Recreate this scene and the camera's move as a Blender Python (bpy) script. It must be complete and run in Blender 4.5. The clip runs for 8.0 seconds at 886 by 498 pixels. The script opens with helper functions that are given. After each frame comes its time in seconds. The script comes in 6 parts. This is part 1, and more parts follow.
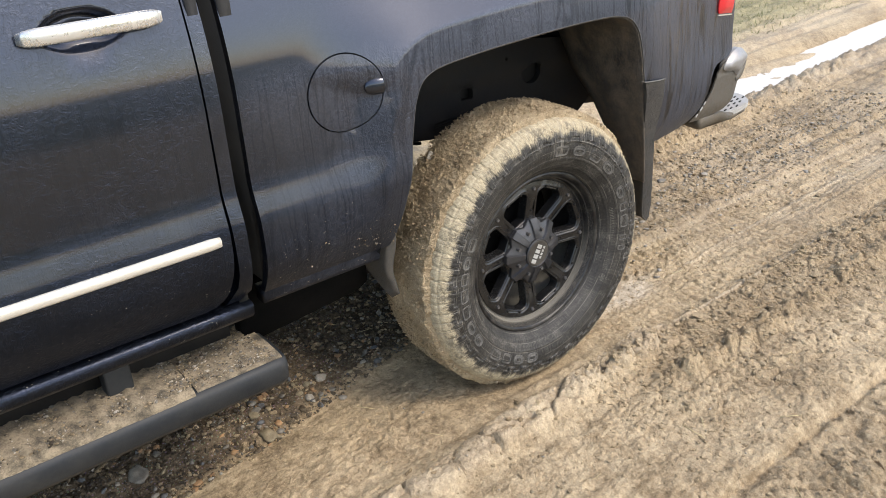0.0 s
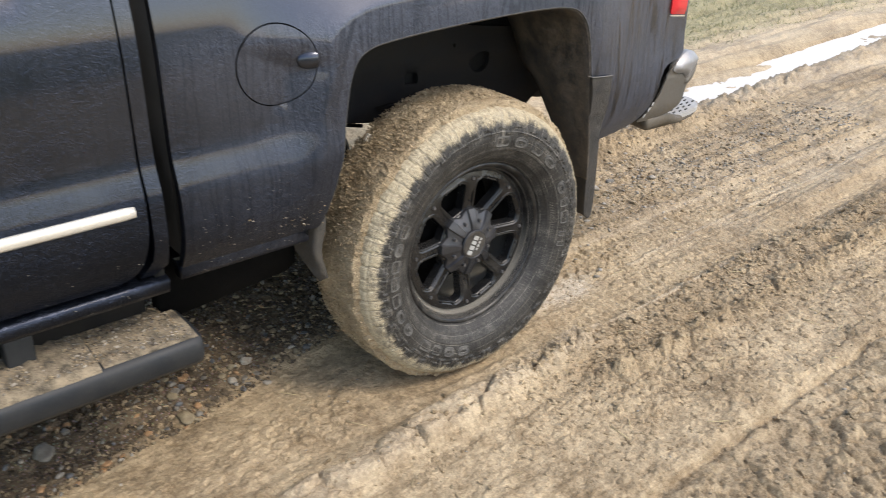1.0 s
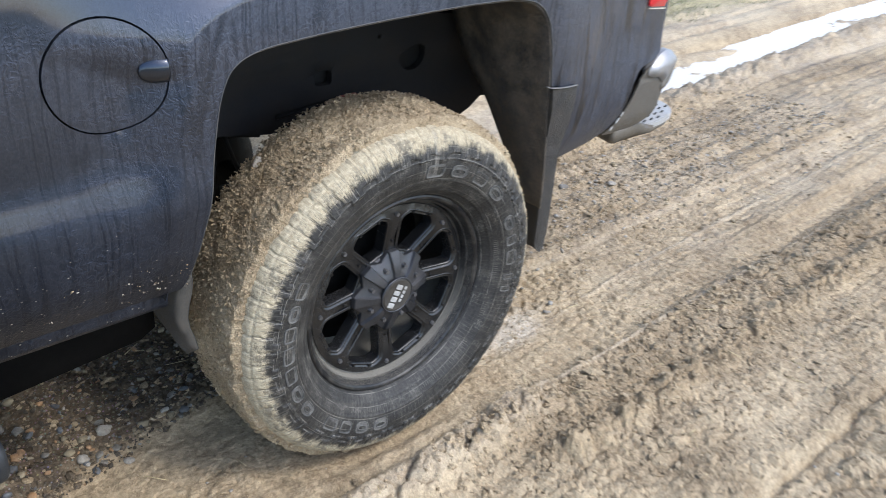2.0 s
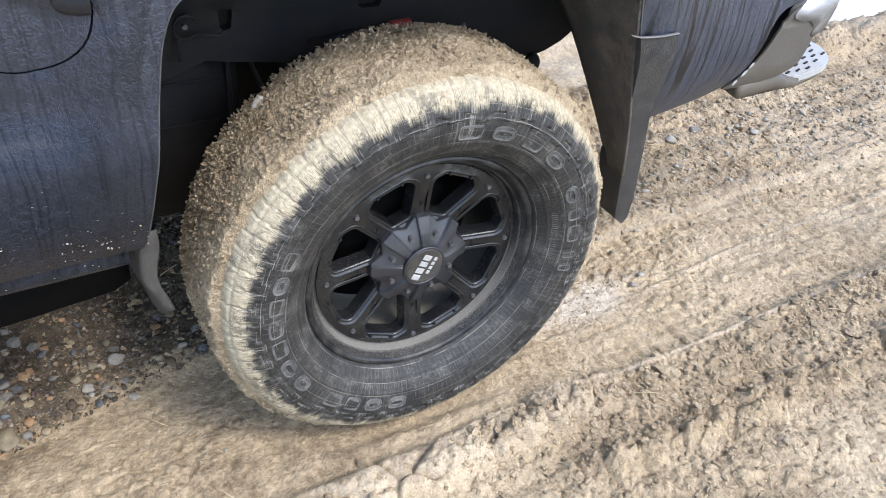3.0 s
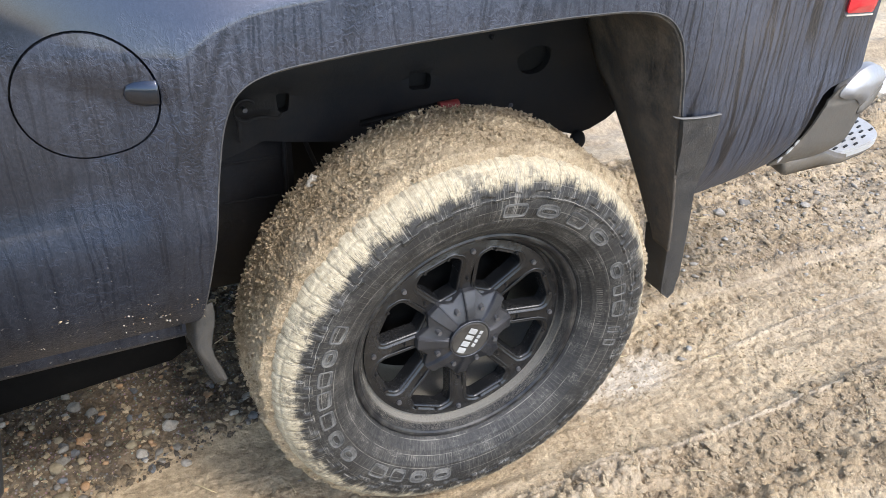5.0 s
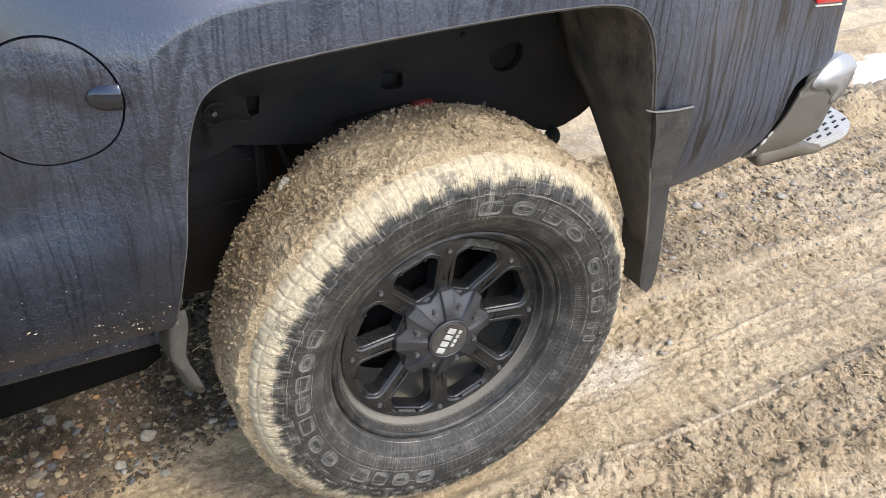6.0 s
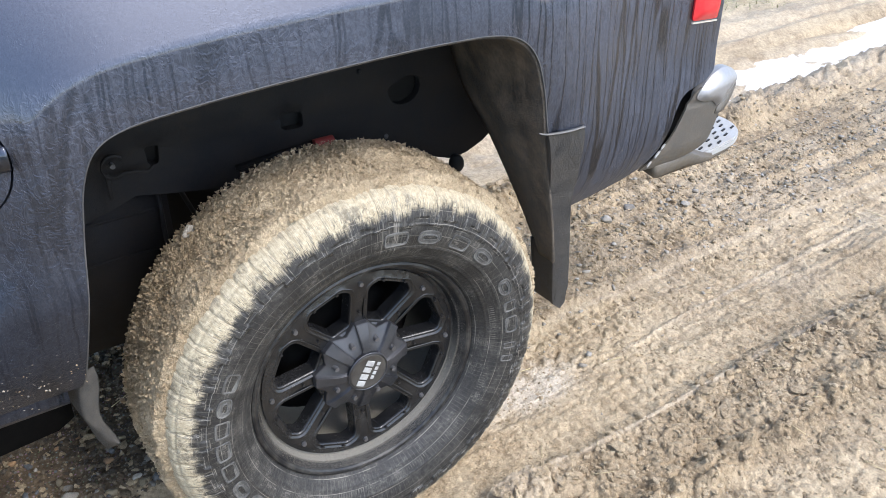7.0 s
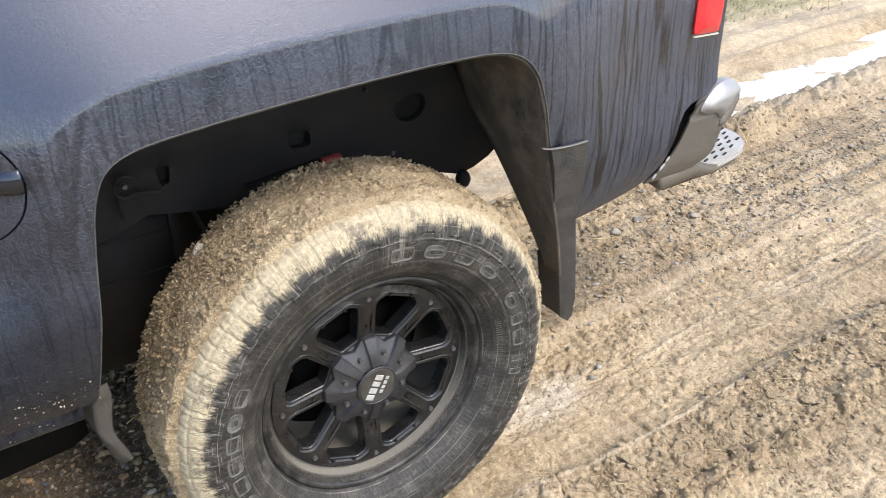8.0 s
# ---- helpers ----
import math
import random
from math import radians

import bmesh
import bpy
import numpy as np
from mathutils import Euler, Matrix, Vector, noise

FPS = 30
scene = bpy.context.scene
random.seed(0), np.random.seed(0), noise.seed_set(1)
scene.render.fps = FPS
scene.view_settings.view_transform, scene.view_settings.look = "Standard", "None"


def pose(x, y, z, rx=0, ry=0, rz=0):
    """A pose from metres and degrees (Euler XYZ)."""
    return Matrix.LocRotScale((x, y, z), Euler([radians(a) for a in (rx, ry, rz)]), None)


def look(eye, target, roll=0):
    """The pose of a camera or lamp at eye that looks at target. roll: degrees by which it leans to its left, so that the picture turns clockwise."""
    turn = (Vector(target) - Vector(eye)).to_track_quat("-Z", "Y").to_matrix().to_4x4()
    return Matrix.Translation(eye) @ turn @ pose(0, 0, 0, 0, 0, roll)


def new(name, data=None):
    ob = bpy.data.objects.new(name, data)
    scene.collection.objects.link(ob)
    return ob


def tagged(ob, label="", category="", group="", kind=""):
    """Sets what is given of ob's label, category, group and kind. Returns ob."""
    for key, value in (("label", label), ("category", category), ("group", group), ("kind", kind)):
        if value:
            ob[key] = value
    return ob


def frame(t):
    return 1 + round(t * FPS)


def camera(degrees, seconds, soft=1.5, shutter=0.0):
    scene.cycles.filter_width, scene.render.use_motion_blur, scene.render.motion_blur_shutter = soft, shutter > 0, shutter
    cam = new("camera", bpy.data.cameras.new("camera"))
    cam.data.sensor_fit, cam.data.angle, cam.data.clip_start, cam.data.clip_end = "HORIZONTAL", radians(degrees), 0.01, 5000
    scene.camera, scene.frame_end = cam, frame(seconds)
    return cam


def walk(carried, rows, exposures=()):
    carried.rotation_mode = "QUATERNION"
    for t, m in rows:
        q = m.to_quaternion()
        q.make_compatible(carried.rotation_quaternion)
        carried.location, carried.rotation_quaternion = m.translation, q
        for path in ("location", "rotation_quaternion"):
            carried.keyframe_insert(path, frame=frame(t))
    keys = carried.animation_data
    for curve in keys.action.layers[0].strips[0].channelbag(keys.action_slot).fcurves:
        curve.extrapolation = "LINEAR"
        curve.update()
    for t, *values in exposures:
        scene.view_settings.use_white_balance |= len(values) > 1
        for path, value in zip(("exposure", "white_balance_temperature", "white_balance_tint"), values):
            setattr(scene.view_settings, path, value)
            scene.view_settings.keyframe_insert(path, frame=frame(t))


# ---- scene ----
cam = camera(55.2, 8.0, soft=0.75, shutter=0.3)
PATH = [
    (0, (-1.57, -1.658, 1.566), (-0.501, -0.221, 0.675), -3.3),
    (0.5, (-1.569, -1.655, 1.567), (-0.481, -0.215, 0.705), -1.8),
    (1, (-1.49, -1.667, 1.522), (-0.349, -0.296, 0.618), 1.2),
    (1.5, (-1.308, -1.542, 1.513), (-0.037, -0.306, 0.589), 2.9),
    (1.7, (-1.233, -1.416, 1.492), (0.058, -0.205, 0.562), 4.1),
    (2.8, (-0.68, -1.136, 1.476), (0.149, 0.219, 0.261), 5.3),
    (3, (-0.651, -1.142, 1.482), (0.173, 0.196, 0.245), 5.0),
    (3.5, (-0.634, -1.145, 1.491), (0.131, 0.262, 0.293), 4.1),
    (4, (-0.643, -1.147, 1.497), (0.105, 0.299, 0.335), 3.9),
    (4.5, (-0.651, -1.157, 1.508), (0.096, 0.309, 0.371), 3.1),
    (4.7, (-0.653, -1.164, 1.52), (0.094, 0.311, 0.395), 2.8),
    (6, (-0.636, -1.162, 1.509), (0.152, 0.3, 0.394), 2.0),
    (6.5, (-0.623, -1.174, 1.515), (0.225, 0.261, 0.409), 0.5),
    (7, (-0.611, -1.197, 1.531), (0.335, 0.211, 0.471), 0.4),
    (7.5, (-0.63, -1.196, 1.535), (0.264, 0.248, 0.479), -0.2),
    (8, (-0.607, -1.224, 1.542), (0.319, 0.219, 0.513), -1.0),
]
EXPOSE = 1.86
walk(cam, [(t, look(eye, target, roll)) for t, eye, target, roll in PATH], [(0.0, EXPOSE - 0.38, 7200, 10), (0.5, EXPOSE - 0.42, 7000, 9), (1.0, EXPOSE - 0.42, 7150, 10), (1.6, EXPOSE - 0.43, 6200, 8), (2.8, EXPOSE, 6150, 10), (4.7, EXPOSE, 6350, 10), (6.0, EXPOSE, 6770, 10), (6.9, EXPOSE - 0.03, 6250, 10), (7.5, EXPOSE - 0.1, 6480, 7), (8.0, EXPOSE - 0.05, 6970, 10)])

# ---- light: a bright overcast sky, a weak wide sun behind the camera's side ----
world = bpy.data.worlds.new("world")
scene.world = world
world.use_nodes = True
wn = world.node_tree
wn.nodes.clear()
sky = wn.nodes.new("ShaderNodeTexSky")
sky.sky_type, sky.sun_disc = "NISHITA", False
sky.sun_elevation, sky.sun_rotation = radians(52), radians(154)
sky.air_density, sky.dust_density, sky.ozone_density = 1.0, 1.6, 1.0
wb, wo = wn.nodes.new("ShaderNodeBackground"), wn.nodes.new("ShaderNodeOutputWorld")
wb.inputs["Strength"].default_value = 0.15
wn.links.new(sky.outputs[0], wb.inputs[0])
wn.links.new(wb.outputs[0], wo.inputs[0])
sun = new("sun", bpy.data.lights.new("sun", "SUN"))
sun.data.energy, sun.data.angle, sun.data.color = 0.72, radians(14), (1.0, 0.97, 0.93)
sun.matrix_world = look((1.6, -3.3, 4.7), (0, 0, 0))


# ---- materials ----
class Nodes:
    """A small wrapper that makes and links shader nodes."""

    def __init__(self, name):
        self.mat = bpy.data.materials.new(name)
        self.mat.use_nodes = True
        self.t = self.mat.node_tree
        self.b = self.t.nodes["Principled BSDF"]
        self.co = self.t.nodes.new("ShaderNodeTexCoord").outputs["Object"]

    def put(self, sock, v):
        if hasattr(v, "is_output"):
            self.t.links.new(v, sock)
        elif v is not None:
            sock.default_value = (*v, 1.0) if isinstance(v, tuple) and len(v) == 3 and sock.type == "RGBA" else v

    def scaled(self, s, co=None):
        n = self.t.nodes.new("ShaderNodeMapping")
        self.put(n.inputs["Vector"], co or self.co)
        n.inputs["Scale"].default_value = s
        return n.outputs[0]

    def noise(self, scale, detail=4.0, rough=0.6, co=None, distort=0.0):
        n = self.t.nodes.new("ShaderNodeTexNoise")
        self.put(n.inputs["Vector"], co or self.co)
        n.inputs["Scale"].default_value, n.inputs["Detail"].default_value = scale, detail
        n.inputs["Roughness"].default_value, n.inputs["Distortion"].default_value = rough, distort
        return n.outputs["Fac"]

    def cells(self, scale, feature="F1", co=None, random=1.0, out="Distance"):
        n = self.t.nodes.new("ShaderNodeTexVoronoi")
        n.feature = feature
        self.put(n.inputs["Vector"], co or self.co)
        n.inputs["Scale"].default_value, n.inputs["Randomness"].default_value = scale, random
        return n.outputs[out]

    def ramp(self, v, a, b, lo=0.0, hi=1.0, smooth=True):
        n = self.t.nodes.new("ShaderNodeMapRange")
        n.interpolation_type = "SMOOTHSTEP" if smooth else "LINEAR"
        self.put(n.inputs["Value"], v)
        for k, x in zip(("From Min", "From Max", "To Min", "To Max"), (a, b, lo, hi)):
            n.inputs[k].default_value = x
        return n.outputs[0]

    def math(self, op, a, b=0.0, c=0.0):
        n = self.t.nodes.new("ShaderNodeMath")
        n.operation = op
        for s, v in zip(n.inputs, (a, b, c)):
            self.put(s, v)
        return n.outputs[0]

    def mix(self, f, a, b, blend="MIX"):
        n = self.t.nodes.new("ShaderNodeMix")
        n.data_type, n.blend_type = "RGBA", blend
        self.put(n.inputs["Factor"], f)
        self.put(n.inputs[6], a)
        self.put(n.inputs[7], b)
        return n.outputs[2]

    def axes(self, co=None):
        n = self.t.nodes.new("ShaderNodeSeparateXYZ")
        self.put(n.inputs[0], co or self.co)
        return n.outputs

    def bump(self, h, strength=0.5, dist=0.004):
        n = self.t.nodes.new("ShaderNodeBump")
        n.inputs["Strength"].default_value, n.inputs["Distance"].default_value = strength, dist
        self.put(n.inputs["Height"], h)
        self.put(self.b.inputs["Normal"], n.outputs[0])

    def done(self, color=None, rough=None, metal=None, spec=None, coat=None, coat_rough=None):
        for k, v in (("Base Color", color), ("Roughness", rough), ("Metallic", metal), ("Specular IOR Level", spec),
                     ("Coat Weight", coat), ("Coat Roughness", coat_rough)):
            if v is not None:
                self.put(self.b.inputs[k], v)
        return self.mat


def paint_material():
    """Charcoal metallic paint under a film of road dirt, with the marks of running water, drops and mud specks."""
    m = Nodes("charcoal_paint")
    x, y, z = m.axes()
    bend = m.noise(5, 3, 0.55)

    def tracks(scale, squeeze, shift, width):
        """Thin upright lines at uneven distances that waver and now and then meet."""
        c = m.t.nodes.new("ShaderNodeCombineXYZ")
        m.put(c.inputs[0], m.math("ADD", x, m.math("MULTIPLY", m.math("ADD", bend, m.math("MULTIPLY", m.noise(28, 3, 0.6), 0.18)), 0.035)))
        m.put(c.inputs[1], m.math("ADD", m.math("MULTIPLY", z, squeeze), shift))
        n = m.t.nodes.new("ShaderNodeTexVoronoi")
        n.feature, n.voronoi_dimensions = "DISTANCE_TO_EDGE", "2D"
        m.put(n.inputs["Vector"], c.outputs[0])
        n.inputs["Scale"].default_value = scale
        line = m.ramp(n.outputs["Distance"], width * 0.35, width, 1.0, 0.0)
        on = m.noise(1.0, 3, 0.6, m.scaled((26.0, 26.0, 2.2)))
        return m.math("MULTIPLY", line, m.ramp(on, 0.36, 0.48))

    rear = m.ramp(x, 0.10, 0.50)
    fine = m.math("MULTIPLY", tracks(95, 0.06, 3.0, 0.14), m.ramp(rear, 0.0, 1.0, 0.15, 0.22))
    clean = m.math("MAXIMUM", m.math("MULTIPLY", tracks(35, 0.032, 0.0, 0.085), m.ramp(rear, 0.0, 1.0, 0.45, 1.0)), fine)
    broad = m.math("MULTIPLY", tracks(24, 0.075, 7.0, 0.060), m.ramp(m.noise(3.1, 3, 0.6), 0.42, 0.62, 0.10, 0.60))
    broad = m.math("MULTIPLY", broad, m.ramp(rear, 0.0, 1.0, 1.0, 0.2))
    # the smooth shoulder above the flare, which the rain has rinsed
    washed = m.t.nodes.new("ShaderNodeAttribute")
    washed.attribute_name = "rinsed"
    soiled = m.math("SUBTRACT", 1.0, washed.outputs["Fac"])
    clean = m.math("MULTIPLY", m.math("MAXIMUM", clean, broad), soiled)
    # water and dirt drawn into short wrinkles that lie across the panel
    wet = m.scaled((1.25, 1.0, 1.0))
    curl = m.noise(66, 3, 0.58, wet, 0.7)
    wrinkle = m.ramp(m.math("ABSOLUTE", m.math("SUBTRACT", curl, 0.5)), 0.0, 0.095, 1.0, 0.0)
    grain = m.noise(150, 3, 0.65, m.scaled((1.0, 1.0, 0.8)), 0.5)
    cover = m.math("MULTIPLY", m.ramp(m.noise(6.5, 4, 0.65), 0.36, 0.60, 0.30, 1.0), m.math("ADD", 0.12, m.math("MULTIPLY", soiled, 0.88)))
    patch = m.ramp(m.noise(4.3, 5, 0.6), 0.3, 0.7)
    spray = m.math("ADD", m.ramp(x, -0.95, -0.55, 0.0, 0.36), m.ramp(x, 0.15, 0.65, 0.0, 0.36))
    # film thickened with height: the shoulder's sky sheen painted in, weaker on the door
    sky_film = m.math("MULTIPLY", m.ramp(z, 0.86, 1.18, 0.0, 0.34), m.ramp(x, -0.98, -0.80, 0.15, 1.0))
    amount = m.math("ADD", m.math("ADD", spray, sky_film), m.math("ADD", 0.04, m.math("MULTIPLY", patch, m.ramp(x, -0.98, -0.80, 0.10, 0.22))))
    dusty = m.ramp(m.noise(240, 4, 0.7), 0.3, 0.7, 0.75, 1.15)
    lined = m.math("MULTIPLY", m.math("ADD", 0.88, m.math("MULTIPLY", m.math("MULTIPLY", m.math("SUBTRACT", wrinkle, 0.40), cover), 0.34)), m.math("ADD", 0.22, m.math("MULTIPLY", soiled, 0.78)))
    film = m.math("MULTIPLY", m.math("MULTIPLY", m.math("MULTIPLY", m.math("SUBTRACT", 1.0, m.math("MULTIPLY", clean, 0.84)), amount), dusty), lined)
    # mud thrown up by the wheels: small pale specks, thickest low on the panels and by the arch's foot
    foot = m.math("MULTIPLY", m.ramp(m.math("ABSOLUTE", m.math("ADD", x, 0.60)), 0.05, 0.34, 1.0, 0.0), m.ramp(z, 0.62, 0.78, 1.0, 0.0))
    low = m.ramp(m.math("ADD", z, m.math("MULTIPLY", m.noise(5, 4, 0.7), 0.5)), 0.86, 1.08, 1.0, 0.0)
    specks = m.ramp(m.cells(85, co=m.scaled((1.0, 1.0, 1.7))), 0.10, 0.17, 1.0, 0.0)
    specks = m.math("MULTIPLY", m.math("MULTIPLY", specks, m.ramp(m.math("ADD", m.noise(34, 3, 0.7), m.math("MULTIPLY", foot, 0.10)), 0.56, 0.60)), low)
    flake = m.noise(900, 2, 0.5)
    base = m.mix(m.ramp(flake, 0.3, 0.7), (0.0115, 0.0152, 0.0258), (0.022, 0.029, 0.0465))
    dirty = m.mix(m.math("MULTIPLY", film, 0.66), base, (0.108, 0.117, 0.148))
    col = m.mix(m.math("MULTIPLY", specks, 0.85), dirty, (0.45, 0.41, 0.34))
    beads = m.math("MULTIPLY", m.ramp(m.cells(330), 0.14, 0.36, 1.0, 0.0), m.ramp(m.noise(40, 3, 0.6), 0.50, 0.60))
    ripple = m.math("MULTIPLY", m.math("ADD", m.math("MULTIPLY", wrinkle, 0.36), m.math("ADD", m.math("MULTIPLY", grain, 0.75), m.math("MULTIPLY", beads, 1.0))), cover)
    m.bump(m.math("ADD", ripple, m.math("ADD", m.math("MULTIPLY", specks, 1.4), m.math("MULTIPLY", clean, 0.35))), 0.70, 0.0021)
    rough = m.math("ADD", 0.29, m.math("MULTIPLY", film, 0.32))
    coat = m.math("MULTIPLY", m.math("SUBTRACT", 1.0, m.math("MULTIPLY", film, 0.6)), m.ramp(m.math("ADD", z, m.math("MULTIPLY", m.noise(7, 4, 0.6), 0.2)), 0.80, 1.10, 0.12, 1.0))
    return m.done(col, rough, m.math("SUBTRACT", 0.97, m.math("MAXIMUM", m.math("MULTIPLY", film, 0.62), specks)), 0.3, coat, 0.08)


def plain_dirty(name, base, dirt, amount, rough, metal=0.0, scale=9.0, bump=0.4, spec=0.5, dist=0.002):
    """A plain surface with a dirt film in patches and fine grain."""
    m = Nodes(name)
    n1, n2, n3 = m.noise(scale, 6, 0.65), m.noise(scale * 9, 5, 0.7), m.noise(scale * 45, 3, 0.6)
    f = m.math("MULTIPLY", m.ramp(m.math("ADD", n1, m.math("MULTIPLY", n2, 0.5)), 0.5, 1.0), amount)
    f = m.math("ADD", f, m.math("MULTIPLY", m.ramp(n3, 0.55, 0.75), amount * 0.35))
    m.b.inputs["Metallic"].default_value = metal
    col = m.mix(f, base, dirt)
    if metal:
        m.put(m.b.inputs["Metallic"], m.math("MULTIPLY", m.math("SUBTRACT", 1.0, f), metal))
    m.bump(m.math("ADD", n2, m.math("MULTIPLY", n3, 0.6)), bump, dist)
    return m.done(col, m.math("MINIMUM", m.math("ADD", rough, m.math("MULTIPLY", f, 0.5)), 0.95), None, spec)


def mud_material(name, wet, dry, contrast=1.0, fine=1.0):
    """Clay mud: damp and dry patches, grit and crumbs."""
    m = Nodes(name)
    big, mid, small, grit = m.noise(2.3, 5, 0.6), m.noise(17, 6, 0.7), m.noise(95, 5, 0.7), m.cells(330)
    f = m.ramp(m.math("ADD", m.math("MULTIPLY", big, 0.45), m.math("ADD", m.math("MULTIPLY", mid, 0.35), m.math("MULTIPLY", small, 0.3))), 0.40, 0.68)
    col = m.mix(f, wet, dry)
    tint = m.ramp(m.noise(230, 4, 0.75), 0.3, 0.75, 0.72, 1.22)
    rgb = m.t.nodes.new("ShaderNodeCombineColor")
    for s in rgb.inputs:
        m.put(s, tint)
    col = m.mix(contrast, col, rgb.outputs[0], "MULTIPLY")
    m.bump(m.math("ADD", m.math("MULTIPLY", small, 1.0), m.math("ADD", m.math("MULTIPLY", grit, 0.35), m.math("MULTIPLY", m.noise(420, 3, 0.7), 0.35))), 0.9 * fine, 0.009)
    return m.done(col, m.ramp(f, 0, 1, 0.68, 0.92), 0.0, 0.22)


def ground_material():
    """Clay track: trodden damp tan clay, darker stirred earth, stony grit with the truck's shade in its colour, pale
    clay.
    """
    m = Nodes("clay_ground")
    def layer(name):
        a = m.t.nodes.new("ShaderNodeAttribute")
        a.attribute_name = name
        return a.outputs["Fac"]
    stony, stirred, pale, green = layer("stony"), layer("stirred"), layer("pale"), layer("green")
    unseen_dark = layer("unseen_dark")
    big, mid, small = m.noise(1.7, 5, 0.6), m.noise(13, 6, 0.7), m.noise(80, 5, 0.72)
    f = m.ramp(m.math("ADD", m.math("MULTIPLY", big, 0.4), m.math("ADD", m.math("MULTIPLY", mid, 0.4), m.math("MULTIPLY", small, 0.35))), 0.44, 0.66)
    clay = m.mix(f, (0.275, 0.199, 0.115), (0.505, 0.397, 0.256))
    earth = m.mix(f, (0.150, 0.107, 0.063), (0.40, 0.303, 0.186))
    grit_n = m.cells(120, out="Color")
    # brown grit, darkened so that its colour holds the shade under the truck
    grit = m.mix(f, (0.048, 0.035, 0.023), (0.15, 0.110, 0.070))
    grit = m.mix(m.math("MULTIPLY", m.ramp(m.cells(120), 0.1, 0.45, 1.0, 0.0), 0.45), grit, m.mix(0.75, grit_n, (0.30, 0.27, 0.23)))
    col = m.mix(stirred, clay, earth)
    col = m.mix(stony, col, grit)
    col = m.mix(pale, col, (0.60, 0.52, 0.41))
    col = m.mix(green, col, m.mix(f, (0.13, 0.125, 0.055), (0.32, 0.29, 0.16)))
    # dark green far ground, out of view, added to darken the door's reflections
    col = m.mix(unseen_dark, col, m.mix(f, (0.045, 0.055, 0.022), (0.11, 0.115, 0.05)))
    tint = m.ramp(m.noise(210, 5, 0.8), 0.32, 0.70, 0.82, 1.14)
    rgb = m.t.nodes.new("ShaderNodeCombineColor")
    for s in rgb.inputs:
        m.put(s, tint)
    col = m.mix(0.9, col, rgb.outputs[0], "MULTIPLY")
    blotch = m.ramp(m.noise(52, 5, 0.75), 0.36, 0.62, 0.87, 1.10)
    shade = m.t.nodes.new("ShaderNodeCombineColor")
    for s in shade.inputs:
        m.put(s, blotch)
    col = m.mix(0.9, col, shade.outputs[0], "MULTIPLY")
    h = m.math("ADD", m.math("MULTIPLY", small, 1.0), m.math("ADD", m.math("MULTIPLY", m.cells(150), 0.25), m.math("ADD", m.math("MULTIPLY", m.noise(340, 4, 0.75), 0.25), m.math("MULTIPLY", m.noise(34, 4, 0.65), 0.95))))
    m.bump(h, 0.75, 0.011)
    return m.done(col, m.ramp(f, 0, 1, 0.62, 0.92), 0.0, 0.22)


